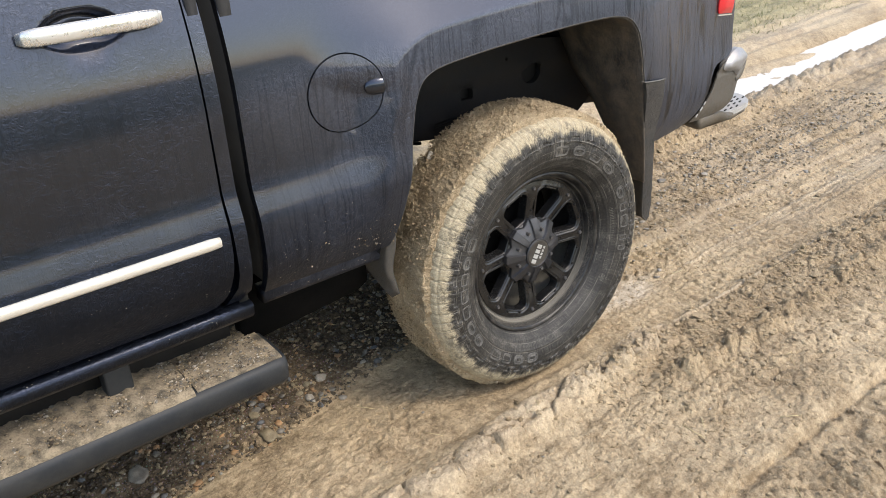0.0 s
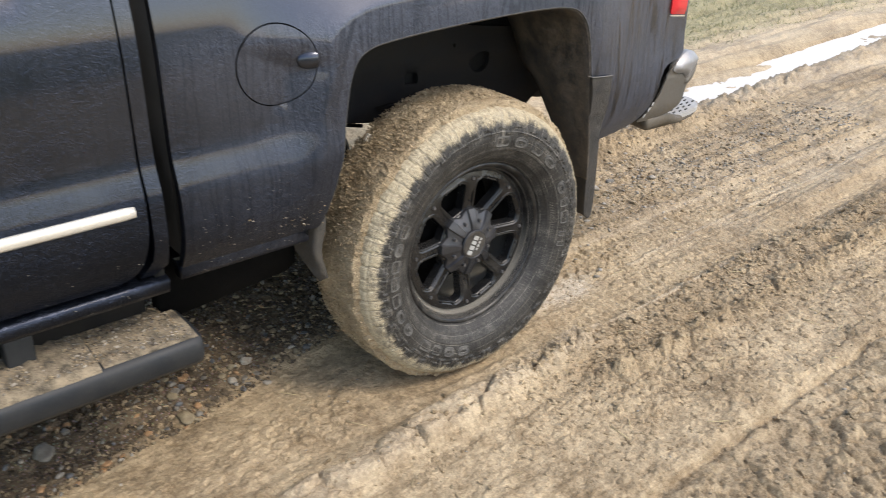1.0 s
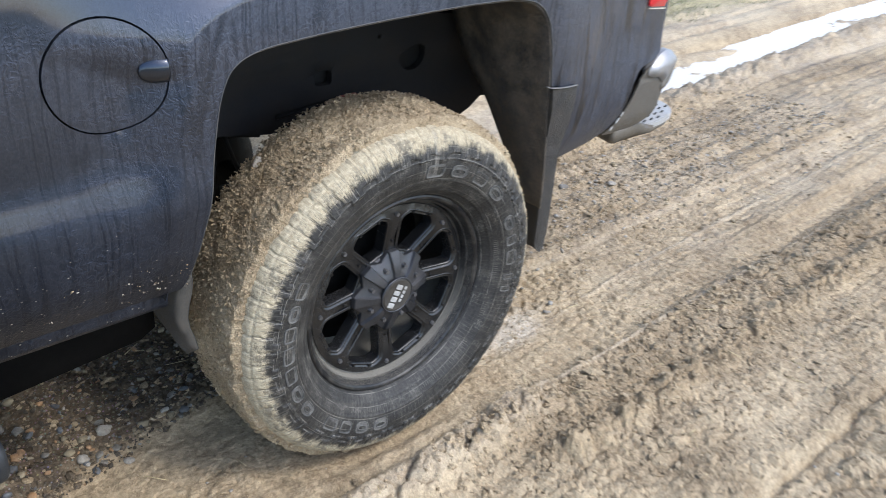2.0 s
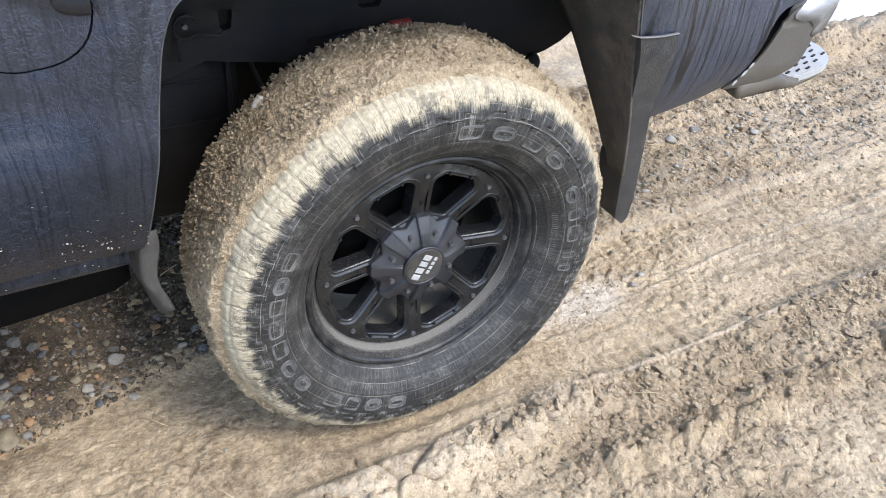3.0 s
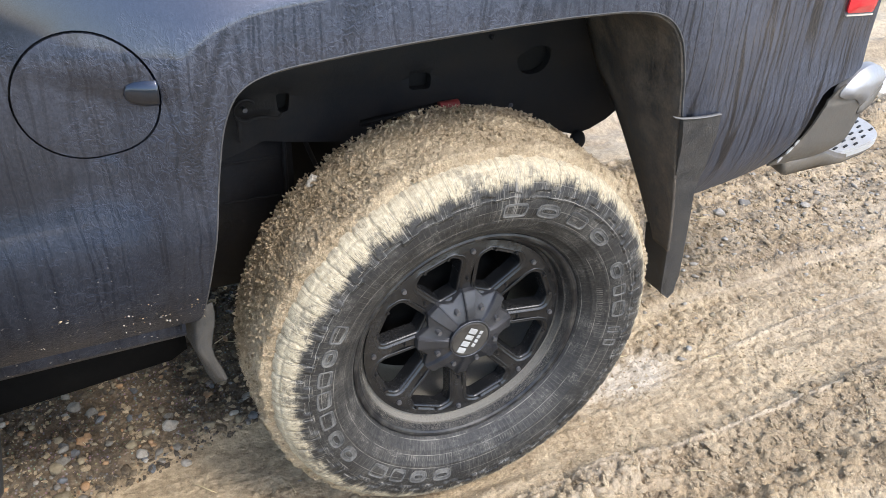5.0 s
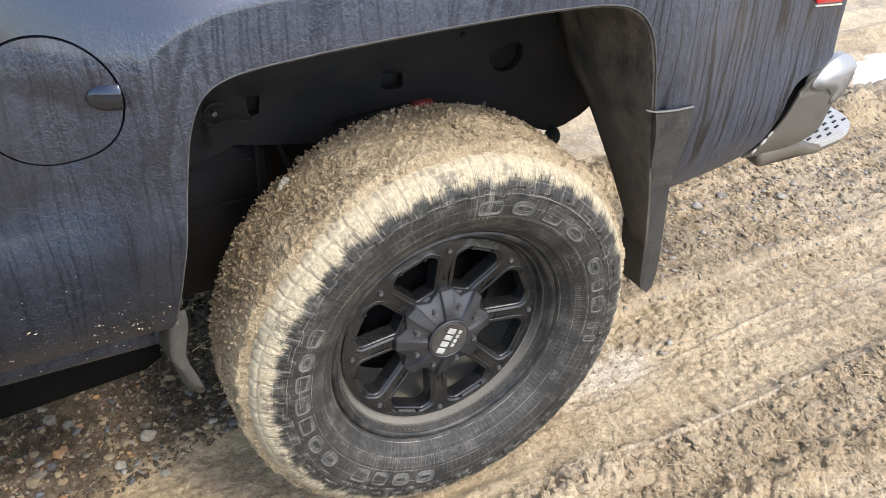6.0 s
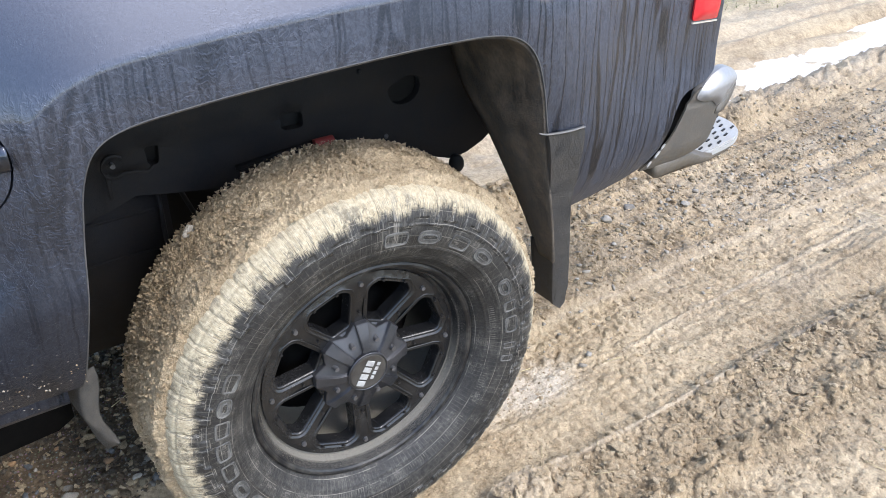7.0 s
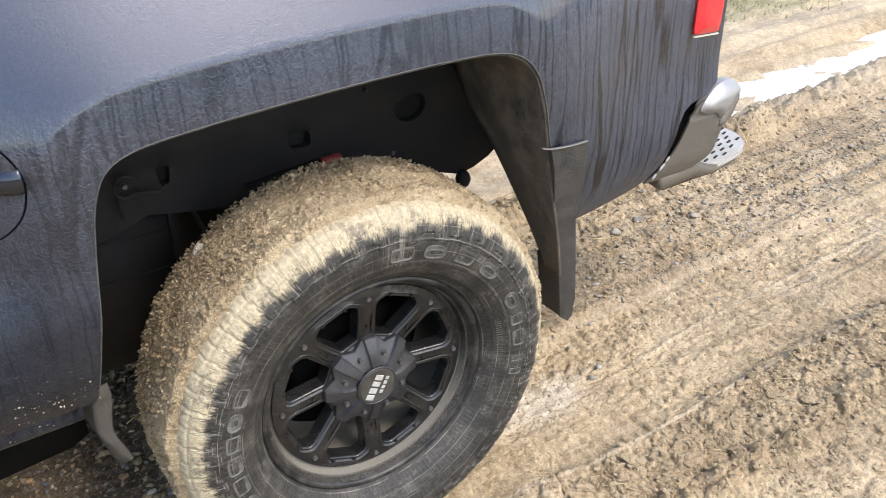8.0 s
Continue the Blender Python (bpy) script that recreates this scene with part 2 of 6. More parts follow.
def tyre_material():
    """Worn black rubber with scratches, pale dried mud on the shoulder in ragged streaks along the lugs."""
    m = Nodes("muddy_rubber")
    x, y, z = m.axes()
    r = m.math("SQRT", m.math("ADD", m.math("MULTIPLY", x, x), m.math("MULTIPLY", z, z)))
    ang = m.math("ARCTAN2", x, z)

    def polar(fa, fr):
        c = m.t.nodes.new("ShaderNodeCombineXYZ")
        m.put(c.inputs[0], m.math("MULTIPLY", ang, fa))
        m.put(c.inputs[1], m.math("MULTIPLY", r, fr))
        return c.outputs[0]

    streak = m.noise(150, 4, 0.7, polar(0.4, 0.15))
    hair = m.noise(420, 3, 0.7, polar(0.4, 0.10))
    blot = m.noise(15, 5, 0.7)
    speck = m.noise(130, 5, 0.75)
    # lugs along the shoulder, in turn long and short
    ph = m.math("MULTIPLY", ang, 37.0 / math.pi)
    saw = m.math("ABSOLUTE", m.math("SUBTRACT", m.math("FRACT", m.math("MULTIPLY", ph, 0.5)), 0.5))
    lug = m.ramp(saw, 0.20, 0.27, -0.0035, 0.0035)
    gap = m.ramp(m.math("ABSOLUTE", m.math("SUBTRACT", m.math("FRACT", m.math("ADD", ph, m.math("MULTIPLY", speck, 0.18))), 0.5)), 0.0, 0.055, 1.0, 0.0)
    edge = m.math("ADD", m.math("ADD", r, lug), m.math("ADD", m.math("ADD", m.math("MULTIPLY", m.math("SUBTRACT", streak, 0.5), 0.024), m.math("MULTIPLY", m.math("SUBTRACT", hair, 0.5), 0.046)), m.math("ADD", m.math("MULTIPLY", m.math("SUBTRACT", blot, 0.5), 0.022), m.ramp(x, 0.02, 0.30, 0.0, -0.011))))
    bare = m.math("MAXIMUM", m.math("MULTIPLY", gap, 0.8), m.math("MAXIMUM", m.ramp(m.noise(24, 5, 0.75), 0.52, 0.64), m.math("MULTIPLY", m.ramp(hair, 0.53, 0.60), 0.95)))
    cake = m.math("MULTIPLY", m.ramp(edge, 0.369, 0.384), m.math("SUBTRACT", 1.0, m.math("MULTIPLY", bare, m.ramp(r, 0.370, 0.410, 0.9, 0.45))))
    scratch = m.math("MAXIMUM", m.ramp(m.math("ABSOLUTE", m.math("SUBTRACT", m.noise(210, 2, 0.5, polar(0.4, 0.25)), 0.5)), 0.0, 0.016, 0.7, 0.0),
                     m.ramp(m.math("ABSOLUTE", m.math("SUBTRACT", m.noise(170, 2, 0.5, polar(0.05, 1.0)), 0.5)), 0.0, 0.020, 0.55, 0.0))
    rib = m.ramp(m.math("ABSOLUTE", m.math("SUBTRACT", m.math("FRACT", m.math("MULTIPLY", ang, 90.0 / math.pi)), 0.5)), 0.0, 0.05, 1.0, 0.0)
    hoop = m.ramp(m.math("ABSOLUTE", m.math("SUBTRACT", m.math("FRACT", m.math("MULTIPLY", r, 41.0)), 0.5)), 0.0, 0.038, 1.0, 0.0)
    lines = m.math("MULTIPLY", m.math("MAXIMUM", m.math("MULTIPLY", rib, 0.55), m.math("MULTIPLY", hoop, 0.9)), m.ramp(m.noise(14, 5, 0.75), 0.38, 0.60, 0.08, 0.95))
    scratch = m.math("MAXIMUM", m.math("MULTIPLY", scratch, m.ramp(m.noise(30, 4, 0.7), 0.48, 0.64)), lines)
    dust = m.math("MULTIPLY", m.ramp(m.math("ADD", m.math("MULTIPLY", blot, 0.5), m.math("MULTIPLY", speck, 0.6)), 0.44, 0.80), 0.17)
    dash = m.math("MULTIPLY", m.ramp(m.math("ABSOLUTE", m.math("SUBTRACT", m.math("FRACT", m.math("MULTIPLY", ang, 150.0 / math.pi)), 0.5)), 0.08, 0.16, 1.0, 0.0),
                  m.math("MULTIPLY", m.ramp(r, 0.279, 0.281), m.ramp(r, 0.290, 0.292, 1.0, 0.0)))
    scratch = m.math("MAXIMUM", scratch, m.math("MULTIPLY", dash, m.ramp(m.noise(11, 4, 0.7), 0.46, 0.66, 0.03, 0.6)))
    # scuffed outlines of the shoulder's blocks
    turn = m.math("ADD", m.math("MULTIPLY", ang, 37.0 / math.pi), m.math("MULTIPLY", m.math("SINE", m.math("MULTIPLY", ang, 7.0)), 0.25))
    side = m.ramp(m.math("ABSOLUTE", m.math("SUBTRACT", m.math("ABSOLUTE", m.math("SUBTRACT", m.math("FRACT", turn), 0.5)), 0.12)), 0.0, 0.035, 1.0, 0.0)
    second = m.math("GREATER_THAN", m.math("FRACT", m.math("MULTIPLY", turn, 0.5)), 0.5)
    foot_r = m.math("ADD", 0.3475, m.math("MULTIPLY", second, 0.014))
    toe = m.ramp(m.math("ABSOLUTE", m.math("SUBTRACT", r, foot_r)), 0.0, 0.0013, 1.0, 0.0)
    scuff = m.math("MAXIMUM", toe, m.math("MULTIPLY", side, m.math("GREATER_THAN", r, foot_r)))
    scratch = m.math("MAXIMUM", scratch, m.math("MULTIPLY", scuff, m.ramp(m.noise(60, 4, 0.7), 0.42, 0.60, 0.05, 0.75)))
    # a few pale runs of mud across the sidewall near its top
    run = m.math("MULTIPLY", m.ramp(m.math("ABSOLUTE", m.math("SUBTRACT", ang, 0.10)), 0.02, 0.10, 1.0, 0.0), m.ramp(m.noise(120, 3, 0.6, polar(0.6, 0.03)), 0.50, 0.62))
    scratch = m.math("MAXIMUM", scratch, m.math("MULTIPLY", run, m.ramp(r, 0.262, 0.30, 0.2, 0.75)))
    film = m.math("MAXIMUM", dust, m.math("MULTIPLY", scratch, 0.75))
    rubber = m.mix(film, (0.0135, 0.0128, 0.012), (0.33, 0.303, 0.258))
    mud = m.mix(m.ramp(m.math("ADD", m.math("MULTIPLY", hair, 0.6), m.math("MULTIPLY", speck, 0.5)), 0.38, 0.72), (0.31, 0.25, 0.160), (0.60, 0.52, 0.365))
    col = m.mix(cake, rubber, mud)
    m.bump(m.math("ADD", m.math("MULTIPLY", cake, 0.9), m.math("ADD", m.math("MULTIPLY", hair, 0.6), m.math("MULTIPLY", speck, 0.6))), 0.6, 0.003)
    return m.done(col, m.ramp(cake, 0, 1, 0.55, 0.9), 0.0, 0.4)


PAINT = paint_material()
GROUND = ground_material()
TYRE = tyre_material()
CAKED = mud_material("caked_mud", (0.29, 0.213, 0.125), (0.55, 0.437, 0.287))
CLODS = mud_material("clod_mud", (0.23, 0.165, 0.095), (0.49, 0.378, 0.238))
CRUMB = mud_material("dry_clay", (0.29, 0.210, 0.122), (0.55, 0.430, 0.278))
DUSTY = mud_material("grey_grit", (0.13, 0.118, 0.10), (0.30, 0.275, 0.23))
# wet soil colour made darker for the shade beneath the truck
DARKSOIL = mud_material("shade_dark_wet_soil", (0.045, 0.036, 0.027), (0.13, 0.105, 0.078))
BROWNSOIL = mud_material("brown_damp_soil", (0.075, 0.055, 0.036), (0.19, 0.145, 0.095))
PALE = mud_material("pale_clay", (0.42, 0.36, 0.28), (0.68, 0.61, 0.51), 0.7)
BLACK = plain_dirty("black_alloy", (0.005, 0.0055, 0.0065), (0.10, 0.093, 0.084), 0.13, 0.22, 0.0, 14, 0.25)
LIP = plain_dirty("dusty_black_alloy", (0.007, 0.007, 0.008), (0.16, 0.14, 0.115), 0.12, 0.45, 0.0, 10, 0.25, 0.25)


def lip_material():
    """Black rim lip with grit that lies thickly on the lower half of its ledge."""
    m = Nodes("gritty_black_lip")
    x, y, z = m.axes()
    lying = m.ramp(m.math("ADD", z, m.math("MULTIPLY", m.noise(16, 4, 0.7), 0.12)), -0.14, 0.12, 1.0, 0.0)
    ledge = m.ramp(y, -0.0095, -0.0060)
    fine = m.noise(420, 4, 0.75)
    dirt = m.math("MULTIPLY", m.math("MULTIPLY", lying, ledge), m.ramp(fine, 0.30, 0.55, 0.45, 1.0))
    film = m.math("MULTIPLY", m.ramp(m.noise(26, 5, 0.7), 0.40, 0.70), 0.22)
    f = m.math("MAXIMUM", dirt, film)
    m.bump(m.math("MULTIPLY", fine, m.math("ADD", 0.2, dirt)), 0.5, 0.0015)
    return m.done(m.mix(f, (0.008, 0.008, 0.009), (0.20, 0.185, 0.155)), m.ramp(f, 0, 1, 0.38, 0.85), 0.0, 0.35)


LIPDIRT = lip_material()
GREYHUB = plain_dirty("satin_grey_metal", (0.062, 0.065, 0.074), (0.11, 0.10, 0.09), 0.3, 0.30, 0.85, 22, 0.35)
STEEL = plain_dirty("dull_bolt_steel", (0.13, 0.13, 0.135), (0.10, 0.09, 0.08), 0.4, 0.35, 0.8, 40, 0.2)
WORN = plain_dirty("worn_white_print", (0.40, 0.40, 0.385), (0.20, 0.18, 0.15), 0.6, 0.5, 0.0, 60, 0.1)
LETTER = plain_dirty("worn_raised_rubber", (0.022, 0.022, 0.022), (0.19, 0.18, 0.16), 0.75, 0.6, 0.0, 22, 0.4)
CHROME = plain_dirty("dusty_chrome", (0.86, 0.85, 0.83), (0.50, 0.46, 0.40), 0.45, 0.13, 1.0, 12, 0.15)
BUMPER = plain_dirty("muddy_bumper_chrome", (0.11, 0.103, 0.093), (0.11, 0.088, 0.060), 1.0, 0.40, 0.4, 7, 0.35)
CAPMETAL = plain_dirty("dusty_bright_metal", (0.30, 0.30, 0.31), (0.26, 0.235, 0.20), 0.6, 0.34, 0.75, 12, 0.15)
TRIM = plain_dirty("satin_trim_metal", (0.80, 0.77, 0.70), (0.50, 0.44, 0.34), 0.45, 0.28, 0.6, 15, 0.15)
PLASTIC = plain_dirty("muddy_black_plastic", (0.012, 0.014, 0.017), (0.11, 0.098, 0.082), 0.75, 0.30, 0.0, 26, 1.0, 0.5, 0.008)
LINER = plain_dirty("mud_sprayed_liner", (0.038, 0.033, 0.028), (0.25, 0.20, 0.145), 1.0, 0.36, 0.0, 15, 1.0, 0.6, 0.020)
UNDER = plain_dirty("dark_underbody", (0.009, 0.0095, 0.011), (0.034, 0.029, 0.024), 0.65, 0.55, 0.0, 9, 0.6, 0.22)
STEPTOP = plain_dirty("gritty_step_mud", (0.050, 0.042, 0.030), (0.38, 0.305, 0.205), 1.05, 0.7, 0.0, 30, 0.8, 0.4, 0.005)
STEPSIDE = plain_dirty("grey_step_plastic", (0.010, 0.013, 0.017), (0.060, 0.056, 0.048), 0.35, 0.45, 0.0, 12, 0.3, 0.35)
EDGE = plain_dirty("worn_dark_edge", (0.03, 0.031, 0.034), (0.12, 0.11, 0.095), 0.5, 0.5, 0.0, 40, 0.3)
STEELGREY = plain_dirty("worn_grey_edge", (0.12, 0.118, 0.115), (0.19, 0.17, 0.14), 0.6, 0.5, 0.0, 40, 0.3)
# near-black colour that stands in for deep shade under the bed and behind the spokes
SHADE_BLACK = plain_dirty("near_black_shade", (0.002, 0.002, 0.002), (0.010, 0.009, 0.008), 0.4, 0.9, 0.0, 9, 0.4, 0.08)
GAP = plain_dirty("black_gap", (0.006, 0.006, 0.006), (0.03, 0.027, 0.022), 0.4, 0.7, 0.0, 8, 0.3)
RED = plain_dirty("red_tail_lens", (0.62, 0.02, 0.03), (0.35, 0.12, 0.09), 0.25, 0.12, 0.0, 9, 0.1)
REDPLAIN = plain_dirty("dull_red_plastic", (0.30, 0.02, 0.02), (0.15, 0.10, 0.07), 0.4, 0.5)
PADGREY = plain_dirty("pale_step_rubber", (0.36, 0.36, 0.355), (0.28, 0.25, 0.20), 0.5, 0.6, 0.0, 20, 0.3)
# the water's base colour is lightened to carry the bright sky's reflection
WATER = Nodes("sky_pale_muddy_water").done((0.62, 0.57, 0.50), 0.36, 0.0, 0.2)
STONE_MATS = []
for i, (a, b) in enumerate((((0.20, 0.182, 0.15), (0.11, 0.092, 0.072)), ((0.34, 0.31, 0.26), (0.20, 0.165, 0.12)), ((0.11, 0.115, 0.12), (0.07, 0.062, 0.055)),
                            ((0.34, 0.19, 0.085), (0.18, 0.115, 0.065)), ((0.25, 0.20, 0.12), (0.14, 0.11, 0.07)))):
    STONE_MATS.append(plain_dirty(("grey", "pale", "slate", "orange", "ochre")[i] + "_stone", a, b, 0.8, 0.5, 0.0, 30, 0.4))


def grass_material():
    m = Nodes("short_grass")
    r = m.t.nodes.new("ShaderNodeNewGeometry").outputs["Random Per Island"]
    return m.done(m.mix(r, (0.15, 0.155, 0.06), (0.40, 0.36, 0.20)), 0.7)


GRASS = grass_material()


# ---- building helpers ----
def part(name, bm, material, parent=None, label="", smooth=True):
    """Links a bmesh as one mesh object under a thing or a part."""
    me = bpy.data.meshes.new(name)
    bmesh.ops.recalc_face_normals(bm, faces=bm.faces)
    for f in bm.faces:
        f.smooth = smooth
    bm.to_mesh(me)
    bm.free()
    me.materials.append(material)
    ob = new(name, me)
    ob.parent = parent
    return tagged(ob, label)


def sharp(bm, degrees=35):
    for e in bm.edges:
        if len(e.link_faces) == 2 and e.calc_face_angle(0) > radians(degrees):
            e.smooth = False
    return bm


def box(x0, y0, z0, x1, y1, z1, bevel=0.004, seg=2):
    bm = bmesh.new()
    bmesh.ops.create_cube(bm, size=1, matrix=Matrix.LocRotScale(((x0 + x1) / 2, (y0 + y1) / 2, (z0 + z1) / 2), None, (x1 - x0, y1 - y0, z1 - z0)))
    if bevel:
        bmesh.ops.bevel(bm, geom=bm.edges[:], offset=bevel, segments=seg, affect="EDGES", profile=0.6)
    return bm


def rod(a, b, r, n=16, r2=None):
    a, b = Vector(a), Vector(b)
    m = Matrix.Translation((a + b) / 2) @ (b - a).to_track_quat("Z", "Y").to_matrix().to_4x4()
    bm = bmesh.new()
    bmesh.ops.create_cone(bm, cap_ends=True, segments=n, radius1=r, radius2=r if r2 is None else r2, depth=(b - a).length, matrix=m)
    return sharp(bm)


def smoothstep(a, b, x):
    t = np.clip((x - a) / (b - a), 0, 1)
    return t * t * (3 - 2 * t)


TABLE = np.random.RandomState(7).rand(64, 64, 64).astype(np.float32)


def vnoise(x, y, z=0.0):
    """Smooth value noise on arrays, 0 to 1."""
    x, y, z = np.broadcast_arrays(np.asarray(x, float), np.asarray(y, float), np.asarray(z, float))
    i, j, k = np.floor(x).astype(int), np.floor(y).astype(int), np.floor(z).astype(int)
    u, v, w = x - i, y - j, z - k
    u, v, w = u * u * (3 - 2 * u), v * v * (3 - 2 * v), w * w * (3 - 2 * w)
    out = 0
    for a in (0, 1):
        for b in (0, 1):
            for c in (0, 1):
                out = out + TABLE[(i + a) % 64, (j + b) % 64, (k + c) % 64] * (u if a else 1 - u) * (v if b else 1 - v) * (w if c else 1 - w)
    return out


def fbm(x, y, z=0.0, octaves=4, gain=0.5):
    s, a, f, tot = 0, 1.0, 1.0, 0
    for o in range(octaves):
        s = s + a * vnoise(np.asarray(x) * f + 17.3 * o, np.asarray(y) * f + 5.1 * o, np.asarray(z) * f + 9.7 * o)
        tot, a, f = tot + a, a * gain, f * 2.03
    return s / tot - 0.5


def inside(poly, p):
    """Which points of p lie in the polygon."""
    x, z = p[:, 0], p[:, 1]
    hit = np.zeros(len(p), bool)
    q = np.roll(poly, -1, 0)
    for (x0, z0), (x1, z1) in zip(poly, q):
        if z0 != z1:
            hit ^= ((z0 > z) != (z1 > z)) & (x < (x1 - x0) * (z - z0) / (z1 - z0) + x0)
    return hit


def away(poly, p, closed=True):
    """Distance of points from a polyline."""
    d = np.full(len(p), 9.0)
    q = np.roll(poly, -1, 0)
    for a, b in list(zip(poly, q))[: None if closed else -1]:
        ab = b - a
        s = np.clip(((p - a) @ ab) / max(ab @ ab, 1e-12), 0, 1)
        d = np.minimum(d, np.linalg.norm(p - a - s[:, None] * ab, axis=1))
    return d


def finer(poly, step, closed=True):
    """A polyline with points every step."""
    poly, out = np.asarray(poly, float), []
    n = len(poly)
    for i in range(n if closed else n - 1):
        a, b = poly[i], poly[(i + 1) % n]
        k = max(1, int(np.ceil(np.linalg.norm(b - a) / step)))
        out += [a + (b - a) * j / k for j in range(k)]
    if not closed:
        out.append(poly[-1])
    return np.array(out)


def rounded(poly, radii, n=6):
    """A closed polygon with its corners rounded."""
    poly, out = [Vector(p) for p in poly], []
    for i, p in enumerate(poly):
        r = radii[i] if isinstance(radii, (list, tuple)) else radii
        a, b = poly[i - 1] - p, poly[(i + 1) % len(poly)] - p
        r = min(r, a.length * 0.49, b.length * 0.49)
        if r <= 0:
            out.append(tuple(p))
            continue
        p0, p1 = p + a.normalized() * r, p + b.normalized() * r
        for k in range(n + 1):
            t = k / n
            out.append(tuple((1 - t) ** 2 * p0 + 2 * t * (1 - t) * p + t * t * p1))
    return np.array(out)


def sheet(outline, depth, step=0.02, holes=(), extra=None, turn=0.02, edge_step=None):
    """A panel over an outline in x and z, with holes, whose y is depth(points); its edges turn in by turn."""
    from mathutils.geometry import delaunay_2d_cdt
    loops = [finer(l, edge_step or step) for l in (outline, *holes)]
    pts, edges, n = [], [], 0
    for l in loops:
        pts.append(l)
        edges += [(n + i, n + (i + 1) % len(l)) for i in range(len(l))]
        n += len(l)
    lo, hi = loops[0].min(0), loops[0].max(0)
    gx, gz = np.meshgrid(np.arange(lo[0] + step / 2, hi[0], step), np.arange(lo[1] + step / 2, hi[1], step))
    g = np.stack([gx.ravel(), gz.ravel()], 1)
    if extra is not None:
        keep = np.ones(len(g), bool)
        tree = {}
        for p in extra:
            tree.setdefault((int(p[0] // step), int(p[1] // step)), []).append(p)
        for i, p in enumerate(g):
            c = (int(p[0] // step), int(p[1] // step))
            keep[i] = not any((c[0] + a, c[1] + b) in tree for a in (-1, 0, 1) for b in (-1, 0, 1))
        g = np.concatenate([g[keep], extra])
    ok = inside(loops[0], g) & (away(loops[0], g) > (edge_step or step) * 0.6)
    for l in loops[1:]:
        ok &= ~inside(l, g) & (away(l, g) > (edge_step or step) * 0.6)
    pts.append(g[ok])
    p = np.concatenate(pts)
    vs, _, fs, *_ = delaunay_2d_cdt([Vector(q) for q in p], edges, [], 0, 1e-6)
    v2 = np.array([tuple(v) for v in vs])
    tri = np.array([v2[list(f)] for f in fs])
    cen = tri.mean(1)
    e1, e2 = tri[:, 1] - tri[:, 0], tri[:, 2] - tri[:, 0]
    ok = inside(loops[0], cen) & (np.abs(e1[:, 0] * e2[:, 1] - e1[:, 1] * e2[:, 0]) > 8e-7)
    for l in loops[1:]:
        ok &= ~inside(l, cen)
    y = depth(v2)
    bm = bmesh.new()
    bv = [bm.verts.new((a, b, c)) for (a, c), b in zip(v2, y)]
    for f, k in zip(fs, ok):
        if k:
            bm.faces.new([bv[i] for i in f])
    for v in [v for v in bm.verts if not v.link_faces]:
        bm.verts.remove(v)
    if turn:
        rim = [e for e in bm.edges if e.is_boundary]
        ex = bmesh.ops.extrude_edge_only(bm, edges=rim)["geom"]
        bmesh.ops.translate(bm, verts=[v for v in ex if isinstance(v, bmesh.types.BMVert)], vec=(0, turn, 0))
        for e in rim:
            e.smooth = False
    return bm


def lathe(profile, n=96, close=False, warp=None):
    """Turns a profile of (y, r) round the y axis. warp(y, r, angle) may shift y and r."""
    prof = np.array(profile, float)
    a = np.arange(n) * 2 * math.pi / n
    y = np.repeat(prof[:, 0][:, None], n, 1)
    r = np.repeat(prof[:, 1][:, None], n, 1)
    if warp:
        y, r = warp(y, r, np.repeat(a[None], len(prof), 0))
    v = np.stack([r * np.sin(a), y, r * np.cos(a)], -1).reshape(-1, 3)
    k = len(prof)
    f = [(i * n + j, i * n + (j + 1) % n, (i + 1) % k * n + (j + 1) % n, (i + 1) % k * n + j) for i in range(k if close else k - 1) for j in range(n)]
    me = bpy.data.meshes.new("lathe")
    me.from_pydata(v.tolist(), [], f)
    bm = bmesh.new()
    bm.from_mesh(me)
    bpy.data.meshes.remove(me)
    return bm


def spline(points, n=8):
    """A smooth curve through points."""
    p = np.array(points, float)
    q = np.concatenate([[2 * p[0] - p[1]], p, [2 * p[-1] - p[-2]]])
    out = []
    for i in range(len(p) - 1):
        a, b, c, d = q[i:i + 4]
        for t in np.arange(n) / n:
            out.append(0.5 * (2 * b + (c - a) * t + (2 * a - 5 * b + 4 * c - d) * t * t + (3 * b - a - 3 * c + d) * t ** 3))
    out.append(p[-1])
    return np.array(out)


def loft(rows, caps=True, closed=True):
    """Skins a list of rings with equal numbers of points."""
    bm = bmesh.new()
    vs = [[bm.verts.new(p) for p in r] for r in rows]
    n = len(rows[0])
    for a, b in zip(vs, vs[1:]):
        for j in range(n if closed else n - 1):
            bm.faces.new((a[j], a[(j + 1) % n], b[(j + 1) % n], b[j]))
    if caps and closed:
        bm.faces.new(vs[0][::-1])
        bm.faces.new(vs[-1])
    return bm


# ---- the truck ----
HUB = (0.0, 0.0, 0.415)
truck = tagged(new("pickup_truck"), "muddy charcoal pickup truck with black rims standing on a clay track", "truck")

# the wheel arch's opening, from the front's foot over the top to the rear's foot
ARCH = spline([(-0.505, 0.640), (-0.493, 0.72), (-0.476, 0.83), (-0.460, 0.93), (-0.447, 0.99), (-0.424, 1.034), (-0.380, 1.056), (-0.300, 1.066), (-0.15, 1.075),
               (0.05, 1.081), (0.16, 1.081), (0.240, 1.077), (0.300, 1.061), (0.341, 1.020), (0.365, 0.950), (0.379, 0.875), (0.404, 0.80), (0.446, 0.70), (0.485, 0.600)], 6)


